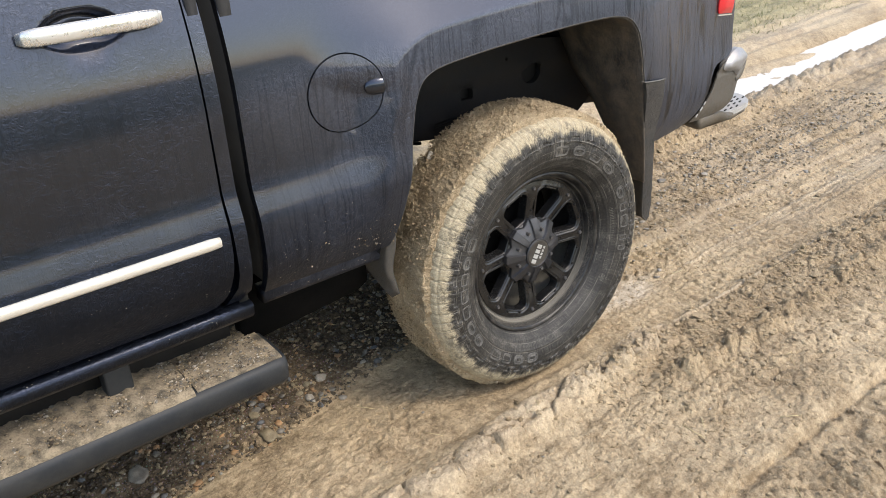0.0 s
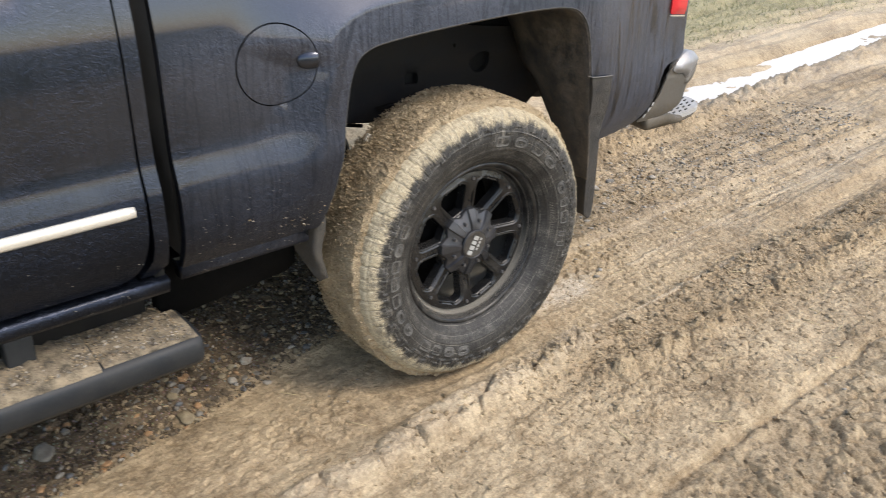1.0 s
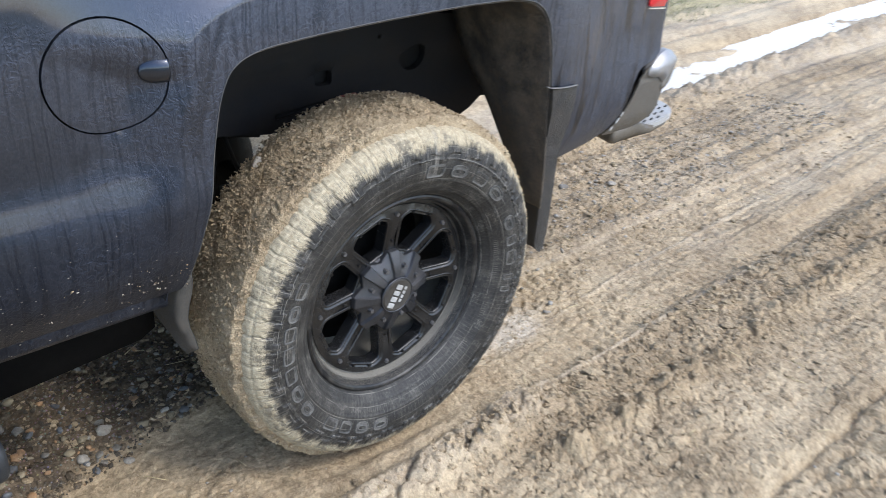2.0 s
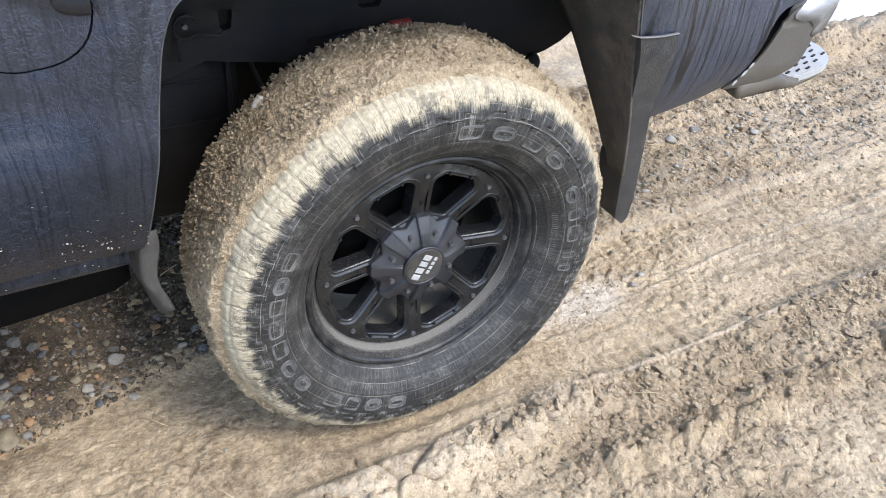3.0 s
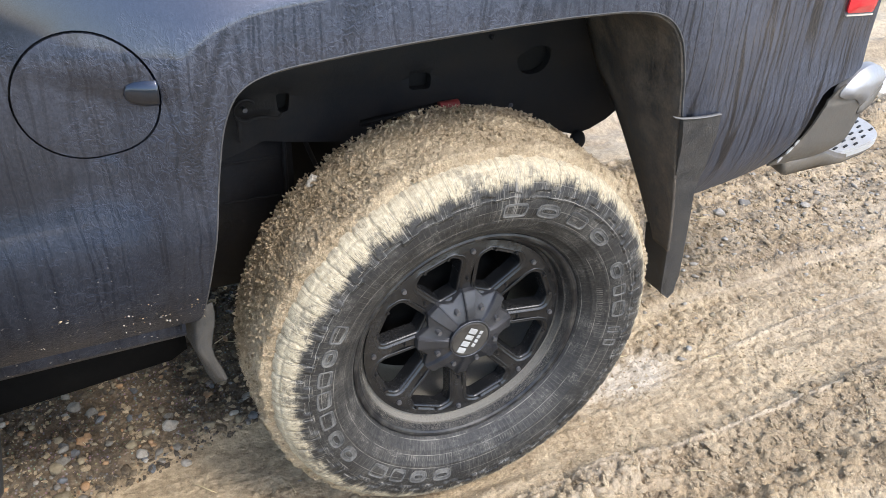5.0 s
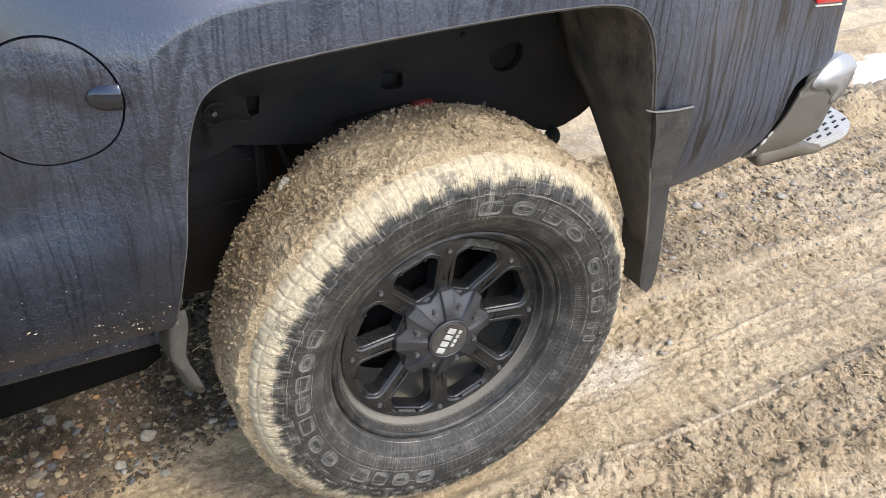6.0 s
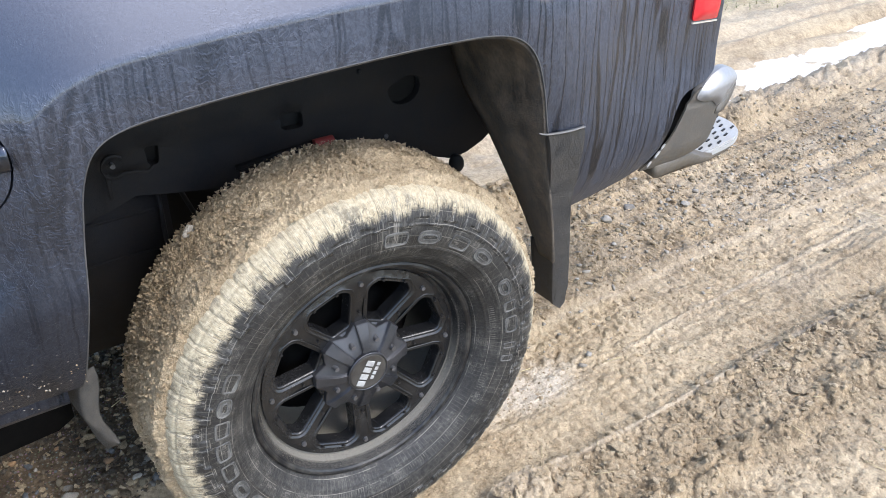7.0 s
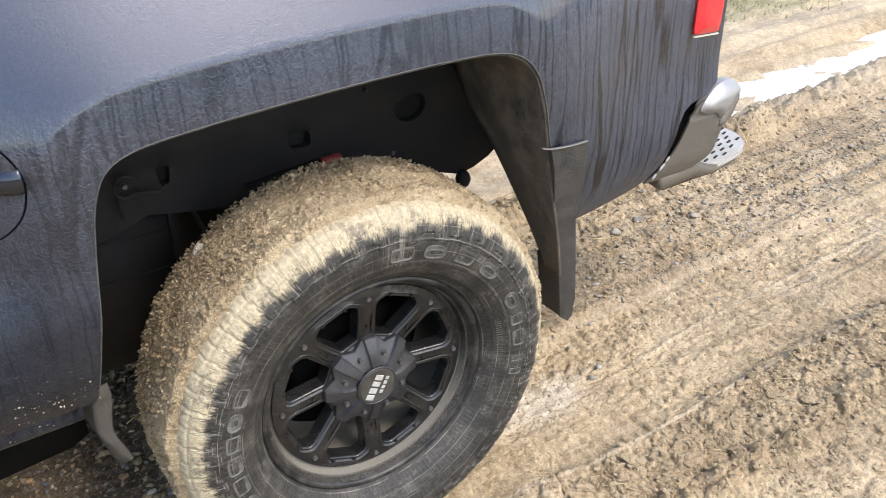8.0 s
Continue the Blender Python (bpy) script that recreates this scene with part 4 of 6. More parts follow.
bmesh.ops.translate(bm, verts=[v for v in ex if isinstance(v, bmesh.types.BMVert)], vec=(0, 0, -0.012))
part("step_end", sharp(bm, 50), STEPTOP, running_board, "gritty end of the step")
tread = [[(x, y, 0.469 + c + (0.006 if i % 9 in (0, 2, 4) else 0.0)) for y, c in ((0.140, -0.012), (0.134, 0), (0.02, 0.003), (-0.035, 0.0), (-0.055, -0.008), (-0.060, -0.018))] for i, x in enumerate(np.linspace(-2.4, -1.092, 90))]
bm = loft(tread, False, False)
ex = bmesh.ops.extrude_face_region(bm, geom=bm.faces[:])["geom"]
bmesh.ops.translate(bm, verts=[v for v in ex if isinstance(v, bmesh.types.BMVert)], vec=(0, 0.001, -0.012))
part("step_tread", sharp(bm, 50), STEPTOP, running_board, "ribbed step tread under dried mud")
part("step_bracket", box(-1.250, 0.045, 0.455, -1.190, 0.095, 0.535, 0.006), STEPSIDE, running_board, "grey step bracket")

# ---- rear bumper and lamp ----
wing = rounded([(0.806, 0.604), (0.862, 0.648), (0.902, 0.690), (0.926, 0.740), (0.951, 0.780), (0.999, 0.798), (1.054, 0.812), (1.10, 0.79), (1.095, 0.74), (1.062, 0.712), (1.048, 0.68), (1.026, 0.632), (0.985, 0.608), (0.90, 0.594)],
               [0.01, 0.02, 0.03, 0.03, 0.03, 0.02, 0.03, 0.02, 0.02, 0.02, 0.02, 0.02, 0.03, 0.02], 4)


def wing_depth(p):
    x, z = p[:, 0], p[:, 1]
    crease = 0.004 * np.exp(-((z - 0.752 + 0.05 * (x - 0.97)) / 0.005) ** 2)
    return 0.056 + 1.3 * np.clip(x - 1.03, 0, 1) ** 1.6 + crease + 0.02 * np.clip((0.655 - z) / 0.06, 0, 1) ** 2


bumper = part("rear_bumper", sheet(wing, wing_depth, 0.008, turn=0.005, edge_step=0.007), BUMPER, truck, "chrome rear bumper with a corner step, filmed with mud")
cap_line = rounded([(0.990, 0.799), (0.962, 0.780), (0.957, 0.764), (0.985, 0.750), (1.02, 0.748), (1.038, 0.728), (1.066, 0.744), (1.136, 0.772), (1.130, 0.788), (1.10, 0.809), (1.055, 0.820), (1.02, 0.814)], [0.01, 0.015, 0.015, 0.02, 0.012, 0.008, 0.01, 0.006, 0.01, 0.03, 0.03, 0.02], 4)
cap_o = rounded([(1.040, 0.722), (1.066, 0.738), (1.138, 0.768), (1.148, 0.762), (1.142, 0.744), (1.098, 0.712), (1.052, 0.702), (1.036, 0.708)], [0.006, 0.01, 0.006, 0.006, 0.01, 0.02, 0.01, 0.006], 4)


def cap_depth(p):
    edge = np.clip(away(cap_line, p) / 0.022, 0, 1)
    return 0.053 + 1.0 * np.clip(p[:, 0] - 1.03, 0, 1) ** 1.5 - 0.013 * (1 - (1 - edge) ** 2) * smoothstep(0.95, 0.99, p[:, 0]) + 0.45 * np.clip(p[:, 1] - 0.785, 0, 1)


part("bumper_cap", sheet(cap_line, cap_depth, 0.006, turn=0.02, edge_step=0.006), CAPMETAL, bumper, "bright folded top cap")
part("cap_lip", sheet(cap_o, lambda p: 0.054 + 1.0 * np.clip(p[:, 0] - 1.03, 0, 1) ** 1.5 - 0.006 * np.clip(away(cap_o, p) / 0.008, 0, 1), 0.006, turn=0.03, edge_step=0.006), BUMPER, bumper, "rolled lower lip of the cap")
bar_rows = [[(x + a, y, z) for a, z in ((0.0, 0.64), (0.03, 0.66), (0.036, 0.74), (0.028, 0.79), (0.0, 0.808), (-0.06, 0.808), (-0.06, 0.64))] for x, y in ((1.08, 0.125), (1.115, 0.20), (1.14, 0.35), (1.15, 0.9), (1.14, 1.45), (1.11, 1.68))]
part("bumper_bar", sharp(loft(bar_rows), 50), BUMPER, bumper)
pad_o = rounded([(1.03, 0.100), (1.147, 0.104), (1.229, 0.118), (1.284, 0.150), (1.312, 0.200), (1.312, 0.26), (1.25, 0.34), (1.05, 0.34)], [0.02, 0.03, 0.03, 0.03, 0.04, 0.04, 0.02, 0.02])
bm = bmesh.new()
a = [bm.verts.new((x, y, 0.553)) for x, y in pad_o]
f = bm.faces.new(a)
ex = bmesh.ops.extrude_face_region(bm, geom=[f])["geom"]
bmesh.ops.translate(bm, verts=[v for v in ex if isinstance(v, bmesh.types.BMVert)], vec=(0, 0, 0.018))
rim_e = [e for e in bm.edges if all(v.co.z > 0.56 for v in e.verts)]
bmesh.ops.bevel(bm, geom=rim_e, offset=0.004, segments=2, affect="EDGES")
corner_step = part("corner_step", sharp(bm, 50), PADGREY, bumper, "pale rubber corner step pad with dark treads")
for i in range(6):
    for j in range(6):
        x, y = 1.095 + 0.036 * i + 0.018 * (j % 2), 0.122 + 0.024 * j
        if inside(np.array(pad_o), np.array([(x + 0.014, y - 0.008), (x - 0.014, y - 0.010)])).all():
            bm = box(-0.009, -0.0026, 0, 0.009, 0.0026, 0.003, 0.0)
            bmesh.ops.transform(bm, matrix=pose(x, y, 0.571, 0, 0, 18), verts=bm.verts)
            part("tread_bar", bm, GAP, bumper, smooth=False)
low_o = rounded([(0.86, 0.066), (1.03, 0.080), (1.147, 0.105), (1.229, 0.119), (1.284, 0.152), (1.310, 0.200), (1.310, 0.26), (1.25, 0.33), (0.90, 0.33)], [0.02, 0.03, 0.03, 0.03, 0.03, 0.04, 0.04, 0.02, 0.02])
low_rows = [[(1.10 + (x - 1.10) * s, 0.22 + (y - 0.22) * s, z + lift * (0.004 + 0.050 * float(smoothstep(1.12, 0.98, x)))) for x, y in low_o] for z, s, lift in ((0.528, 0.84, 0.4), (0.534, 0.94, 0.6), (0.546, 0.995, 1.0), (0.548, 0.97, 1.0))]
part("bumper_lower", sharp(loft(low_rows), 50), BUMPER, bumper, "dusty lower lip of the bumper")
part("bumper_gap", box(0.80, 0.096, 0.60, 1.03, 0.115, 0.806, 0.0), GAP, truck)
for x, z, w, h in ((0.858, 0.666, 0.010, 0.005), (0.842, 0.650, 0.013, 0.006), (0.818, 0.630, 0.010, 0.005)):
    scrap = rounded([(x - w, z - h), (x + 0.4 * w, z - 0.2 * h), (x + w, z + h), (x + 0.2 * w, z + 1.1 * h), (x - 0.7 * w, z + 0.1 * h)], 0.002, 2)
    part("torn_scrap", sheet(scrap, lambda p: 0.046 + 0.25 * (p[:, 0] - x), 0.004, turn=0.003), PADGREY, truck, "pale torn scrap in the bumper gap")
lamp_o = rounded([(0.885, 0.966), (1.004, 0.948), (1.026, 1.42), (0.885, 1.42)], 0.012)
part("tail_light", sheet(lamp_o, lambda p: side_depth(p) - 0.004 - 0.012 * np.clip(away(lamp_o, p) / 0.02, 0, 1), 0.012, turn=0.02), RED, truck, "red tail light lens")

part("lamp_edge", sheet(np.array([(0.888, 0.959), (1.004, 0.941), (1.005, 0.944), (0.888, 0.962)]), lambda p: side_depth(p) - 0.004, 0.01, turn=0.006), TRIM, truck, "bright edge under the tail light")

# ---- wheel ----
WINDOWS = []
for k in range(8):
    a = radians(1.3 + 22.5 + 45 * k)
    ca, sa = math.cos(a), math.sin(a)
    quad = [(-0.0190, 0.101), (0.0190, 0.101), (0.0475, 0.169), (0.0475, 0.179), (0.034, 0.1915), (-0.034, 0.1915), (-0.0475, 0.179), (-0.0475, 0.169)]
    loop = rounded([(u * ca + v * sa, -u * sa + v * ca) for u, v in quad], 0.004, 3)
    WINDOWS.append(loop)
ALLW = [np.array(w) for w in WINDOWS]


def rim_base(r):
    return 0.001 + 0.012 * smoothstep(0.19, 0.12, r)


def rim_depth(p):
    r = np.linalg.norm(p, axis=1)
    return rim_base(r) + 0.004 * smoothstep(0.207, 0.213, r)


def grown(loop, d):
    """A loop pushed outward by d."""
    t = np.roll(loop, -1, 0) - np.roll(loop, 1, 0)
    n = np.stack([t[:, 1], -t[:, 0]], 1) / np.linalg.norm(t, axis=1)[:, None]
    if ((n * (loop - loop.mean(0))).sum(1)).mean() < 0:
        n = -n
    return loop + n * d


BEVEL = 0.0125
WIDE = [grown(w, BEVEL) for w in ALLW]
circ = np.arange(96) * 2 * math.pi / 96
outer = np.stack([0.218 * np.sin(circ), 0.218 * np.cos(circ)], 1)
bm = sheet(outer, rim_depth, 0.009, WIDE, None, 0.040, 0.006)
wheel = part("wheel", bm, BLACK, truck, "matte black eight-spoke alloy wheel with a mud-caked all-terrain tyre")
wheel.location = HUB
lip_p = [(0.012, 0.2145), (0.009, 0.2185), (0.008, 0.2245), (-0.004, 0.2275), (-0.0075, 0.2285), (-0.0085, 0.2325), (-0.018, 0.2365), (-0.0235, 0.2385), (-0.0270, 0.2420), (-0.0285, 0.2465), (-0.0265, 0.2505), (-0.018, 0.253), (0.0, 0.250),
         (0.03, 0.232), (0.10, 0.224), (0.18, 0.226), (0.20, 0.250), (0.20, 0.244), (0.18, 0.220), (0.10, 0.216), (0.03, 0.218)]
for w in ALLW:
    steps = []
    for d, y in ((BEVEL, 0.0), (BEVEL - 0.0012, -0.0012), (BEVEL - 0.0030, -0.0010), (BEVEL - 0.0048, 0.0030), (0.0055, 0.0034), (0.0040, 0.0022), (0.0022, 0.0026), (0.0004, 0.0075), (0.0, 0.012), (-0.001, 0.034)):
        g = grown(w, d)
        steps.append([(q[0], float(b) + y, q[1]) for q, b in zip(g, rim_base(np.linalg.norm(g, axis=1)))])
    part("window_bevel", sharp(loft(steps, False), 28), BLACK, wheel)
rim_lip = part("rim_lip", sharp(lathe(lip_p, 128, True), 24), LIPDIRT, wheel, "stepped black rim lip with grit along its foot")
# drum painted near-black to give the shade seen through the rim's windows
part("brake_drum", lathe([(0.075, 0.0), (0.075, 0.13), (0.085, 0.145), (0.16, 0.145), (0.168, 0.214)], 48), SHADE_BLACK, wheel)
for k in range(8):
    a = radians(1.3 + 45 * k)
    bm = rod((0.2 * math.sin(a), 0.004, 0.2 * math.cos(a)), (0.2 * math.sin(a), -0.004, 0.2 * math.cos(a)), 0.0062, 8, 0.0048)
    part("rim_bolt", bm, STEEL, wheel, smooth=False)
    for b, rr in ((radians(1.3 + 45 * k + 15), 0.199), (radians(1.3 + 45 * k - 15), 0.199), (radians(1.3 + 45 * k), 0.128)):
        bm = rod((rr * math.sin(b), 0.012, rr * math.cos(b)), (rr * math.sin(b), -0.0015 if rr > 0.15 else 0.008, rr * math.cos(b)), 0.003, 8)
        part("rim_rivet", bm, LIP, wheel, smooth=False)

# hub cover: eight sloping facets with grooves between them, and eight screws


def hub_cover_mesh():
    bm = bmesh.new()

    def at(deg, r, y):
        return bm.verts.new((r * math.sin(radians(deg)), y, r * math.cos(radians(deg))))
    for k in range(8):
        d = 1.3 + 45 * k
        # a raised rib on each spoke's line, (radius, half width, height of its crest, height at its foot)
        rows = ((0.043, 0.0070, -0.0185, -0.0150), (0.066, 0.0090, -0.0170, -0.0115), (0.095, 0.0118, -0.0085, -0.0015), (0.118, 0.0140, 0.0005, 0.0070), (0.1195, 0.0145, 0.020, 0.020))
        ribs = []
        for r, w, top, foot in rows:
            a, b = math.degrees(w / r), math.degrees((w + 0.0028) / r)
            mid_r = r if r < 0.08 else {0.095: 0.084, 0.118: 0.0985, 0.1195: 0.100}[r]
            mid_y = foot + 0.0008 if r < 0.1 else (0.004 if r < 0.119 else 0.020)
            ribs.append([at(d - a, r, top), at(d + a, r, top), at(d + b, r - (0.002 if r > 0.1 else 0), foot), at(d + 22.5, mid_r, mid_y), at(d + 45 - b, r - (0.002 if r > 0.1 else 0), foot), at(d + 45 - a, r, top)])
        for p, q in zip(ribs, ribs[1:]):
            for i in range(5):
                bm.faces.new((p[i], p[i + 1], q[i + 1], q[i]))
    bmesh.ops.scale(bm, verts=bm.verts, vec=(0.90, 1.0, 0.90))
    bmesh.ops.remove_doubles(bm, verts=bm.verts, dist=0.0002)
    long = [e for e in bm.edges if len(e.link_faces) == 2 and e.calc_face_angle(0) > radians(25)]
    bmesh.ops.bevel(bm, geom=long, offset=0.0011, segments=2, affect="EDGES")
    return bm


cover = part("hub_cover", sharp(hub_cover_mesh(), 30), GREYHUB, wheel, "satin grey hub cover with eight facets")
for k in range(8):
    a = radians(1.3 + 22.5 + 45 * k)
    bm = rod((0.070 * math.sin(a), 0.0, 0.070 * math.cos(a)), (0.070 * math.sin(a), -0.0130, 0.070 * math.cos(a)), 0.0066, 12, 0.0048)
    part("hub_screw", bm, STEEL, wheel, smooth=False)
cap = part("center_cap", lathe([(-0.010, 0.044), (-0.019, 0.043), (-0.0225, 0.039), (-0.0215, 0.036), (-0.0215, 0.0)], 48), plain_dirty("dark_cap", (0.025, 0.022, 0.020), (0.10, 0.09, 0.07), 0.4, 0.45, 0.0, 40, 0.2), wheel, "dark centre cap with a worn pale emblem")
cap_ring = part("cap_ring", lathe([(-0.016, 0.0455), (-0.021, 0.0455), (-0.0225, 0.0425), (-0.018, 0.0415)], 48, True), GREYHUB, wheel)
# the emblem: plain pale bars
turned = radians(-60)
for u, v, w, h in ((-0.021, 0.004, 0.0095, 0.014), (-0.009, 0.004, 0.0095, 0.014), (0.003, 0.004, 0.0085, 0.014), (0.0145, 0.004, 0.0095, 0.014), (-0.008, -0.011, 0.006, 0.006), (0.0, -0.011, 0.006, 0.006),
                   (0.008, -0.011, 0.006, 0.006), (0.016, -0.011, 0.006, 0.006)):
    u, v, w, h = 1.35 * u, 1.35 * v, 1.3 * w, 1.35 * h
    bm = box(-w / 2, -0.0008, -h / 2, w / 2, 0.0008, h / 2, 0.0006, 1)
    bmesh.ops.translate(bm, verts=bm.verts, vec=(u, 0, v))
    bmesh.ops.rotate(bm, verts=bm.verts, cent=(0, 0, 0), matrix=Matrix.Rotation(turned, 3, "Y"))
    bmesh.ops.translate(bm, verts=bm.verts, vec=(0, -0.0222, 0))
    part("emblem_bar", bm, WORN, wheel, smooth=False)

# tyre: carcass with shoulder lugs
TP = spline([(-0.010, 0.246), (-0.030, 0.254), (-0.044, 0.268), (-0.058, 0.288), (-0.067, 0.310), (-0.071, 0.333), (-0.069, 0.356), (-0.064, 0.374), (-0.055, 0.392), (-0.040, 0.405),
             (-0.018, 0.411), (0.02, 0.414), (0.064, 0.415), (0.11, 0.414), (0.146, 0.411), (0.168, 0.405), (0.183, 0.392), (0.192, 0.374), (0.198, 0.345), (0.195, 0.31), (0.172, 0.27), (0.14, 0.246)], 5)
LUGS = 74


def tyre_warp(y, r, a):
    """Blocks along the shoulder, in turn reaching further down the sidewall, with cuts between them and a groove round their crown."""
    ph = a * LUGS / (2 * math.pi) + 0.25 * np.sin(a * 7)
    alt = np.floor(ph) % 2
    u = ph % 1
    cut = np.clip(1 - np.abs(u - 0.5 + 0.06 * np.sin(r * 300)) / 0.11, 0, 1) ** 0.6
    foot = 0.3465 + 0.014 * alt + 0.003 * np.sin(ph * 2.1)
    block = smoothstep(0.0, 0.0035, r - foot)
    packed = 0.35 + 0.65 * np.clip(0.5 + 1.6 * fbm(np.sin(a) * 7, np.cos(a) * 7, 1.0, 3), 0, 1)
    proud = 0.0034 * block * (1 - cut * packed)
    proud = proud - 0.0022 * block * np.exp(-((r - 0.4015) / 0.0016) ** 2) * packed
    proud = proud + 0.0016 * fbm(a * 60, r * 90, 1.0, 3) * block
    outw = smoothstep(0.392, 0.408, r)
    sy = np.where(y < 0.06, 1.0, -1.0)
    ridge = 0.0016 * (np.exp(-((r - 0.300) / 0.0018) ** 2) + np.exp(-((r - 0.352) / 0.0018) ** 2) + 0.8 * np.exp(-((r - 0.272) / 0.0025) ** 2))
    return y - sy * (ridge + proud * (1 - 0.6 * outw)), r + (proud - 0.0026 * block) * outw


tyre = part("tyre", lathe(finer(TP, 0.0034, False), 1110, False, tyre_warp), TYRE, wheel, "all-terrain tyre, black sidewall and pale muddy shoulder")


def side_y(r):
    return np.interp(r, TP[:len(TP) // 2, 1], TP[:len(TP) // 2, 0])


def glyph(a0, a1, r0, r1, hollow):
    """A raised plain outline on the sidewall between two angles and radii, round or square."""
    bm = bmesh.new()
    n = 28
    ca, cr, ha, hr = (a0 + a1) / 2, (r0 + r1) / 2, (a1 - a0) / 2, (r1 - r0) / 2
    e = 0.75 if hollow else 0.35

    def ringpts(k, lift):
        out = []
        for i in range(n):
            t = 2 * math.pi * i / n
            u, v = math.copysign(abs(math.cos(t)) ** e, math.cos(t)), math.copysign(abs(math.sin(t)) ** e, math.sin(t))
            a, r = radians(ca + u * (ha - k / 0.325 * 57.3)), cr + v * (hr - k)
            out.append(bm.verts.new((r * math.sin(a), float(side_y(r)) - lift, r * math.cos(a))))
        return out
    loops = [ringpts(0.0, -0.001), ringpts(0.0006, 0.0016), ringpts(0.0026, 0.0016), ringpts(0.0034, 0.0002)]
    if hollow:
        loops += [ringpts(0.0085, 0.0002), ringpts(0.0092, 0.0016), ringpts(0.0108, 0.0016), ringpts(0.0114, -0.001)]
    k = n
    for p, q in zip(loops, loops[1:]):
        for j in range(k):
            bm.faces.new((p[j], p[(j + 1) % k], q[(j + 1) % k], q[j]))
    if not hollow:
        bm.faces.new(loops[-1])
    return bm


for a, w, hollow in ((8, 9, False), (21, 9.5, True), (34.5, 8.5, False), (48, 9.5, True), (68, 8, True), (78, 5, False), (87, 7.5, False), (97, 3, False), (103, 3, False),
                     (193, 8, True), (203.5, 7.5, True), (213, 6.5, False), (222.5, 7.5, False), (240, 7.5, True), (250, 8, True), (260, 7.5, False), (269.5, 7.5, False), (278.5, 6.5, False), (287, 7, True), (296, 7, False)):
    part("raised_mark", sharp(glyph(a - w / 2, a + w / 2, 0.309, 0.340, hollow), 30), LETTER, wheel, smooth=False)

# mud packed on the tread
MP = np.array([p for p in TP if p[1] > 0.396])
MP = finer(MP, 0.0030, False)


def mud_warp(y, r, a):
    cx, cz = r * np.sin(a), r * np.cos(a)
    n1 = fbm(cx * 24, y * 24 + 3, cz * 24, 4, 0.55)
    n2 = np.abs(fbm(cx * 70 + 9, y * 70, cz * 70, 3, 0.6))
    n3 = np.abs(fbm(cx * 150 + 4, y * 150, cz * 150, 2, 0.6))
    clump = fbm(cx * 9, y * 9 + 20, cz * 9, 2)
    rag = 0.020 * fbm(a * 22, 0.0, 3.0, 4, 0.6)
    mid = smoothstep(-0.034, -0.010, y + rag) * smoothstep(0.188, 0.16, y)
    thick = mid * (0.013 + 0.012 * n1 + 0.015 * n2 + 0.011 * n3 + 0.014 * np.clip(clump, -0.25, 1)) - (1 - mid) * 0.005
    return y - 0.3 * thick * mid * (y < 0), r + thick


part("tread_mud", lathe(MP, 1200, False, mud_warp), CAKED, wheel, "crumbly tan mud packed over the whole tread")
# grit along the foot of the rim's lip
bm = bmesh.new()
bmesh.ops.create_icosphere(bm, subdivisions=2, radius=1.0)
proto_ico = (np.array([tuple(v.co) for v in bm.verts]), np.array([[v.index for v in f.verts] for f in bm.faces]))
bm.free()
bm = bmesh.new()
bmesh.ops.create_icosphere(bm, subdivisions=1, radius=1.0)
small_ico = (np.array([tuple(v.co) for v in bm.verts]), np.array([[v.index for v in f.verts] for f in bm.faces]))
bm.free()
rng = np.random.RandomState(11)


def pebbles(name, centres, sizes, proto, materials, flat=0.65, rough=0.18, longest=1.25):
    """Many uneven stones in one mesh, with mixed materials."""
    pv, pf = proto
    n, k = len(centres), len(pv)
    ax = rng.uniform(1.9 - longest, longest, (n, 3)) * np.array([1, 1, flat])
    th = rng.uniform(0, 6.283, n)
    v = pv[None] * (1 + rough * (rng.rand(n, k, 1) - 0.5) * 2) * ax[:, None]
    c, s = np.cos(th)[:, None], np.sin(th)[:, None]
    v = np.stack([v[..., 0] * c - v[..., 1] * s, v[..., 0] * s + v[..., 1] * c, v[..., 2]], -1) * np.asarray(sizes)[:, None, None] + np.asarray(centres)[:, None]
    f = (pf[None] + (np.arange(n) * k)[:, None, None]).reshape(-1, 3)
    me = bpy.data.meshes.new(name)
    me.from_pydata(v.reshape(-1, 3).tolist(), [], f.tolist())
    for m in materials:
        me.materials.append(m)
    me.polygons.foreach_set("material_index", np.repeat(rng.choice(len(materials), n), len(pf)).astype(np.int32))
    me.shade_smooth()
    return new(name, me)


def scattered_grit():
    a = rng.normal(math.pi - 0.3, 0.80, 20000)
    r = rng.uniform(0.2235, 0.2380, 20000)
    y = np.interp(r, [0.2185, 0.2245, 0.2275, 0.2285, 0.2325, 0.2365, 0.2385], [0.009, 0.008, -0.004, -0.0075, -0.0085, -0.018, -0.0235])
    ob = pebbles("rim_grit", np.stack([r * np.sin(a), y - 0.0005, r * np.cos(a)], 1), rng.uniform(0.0002, 0.00055, 20000), small_ico, [DUSTY])
    ob.parent = wheel
    tagged(ob, kind="stuff")


scattered_grit()


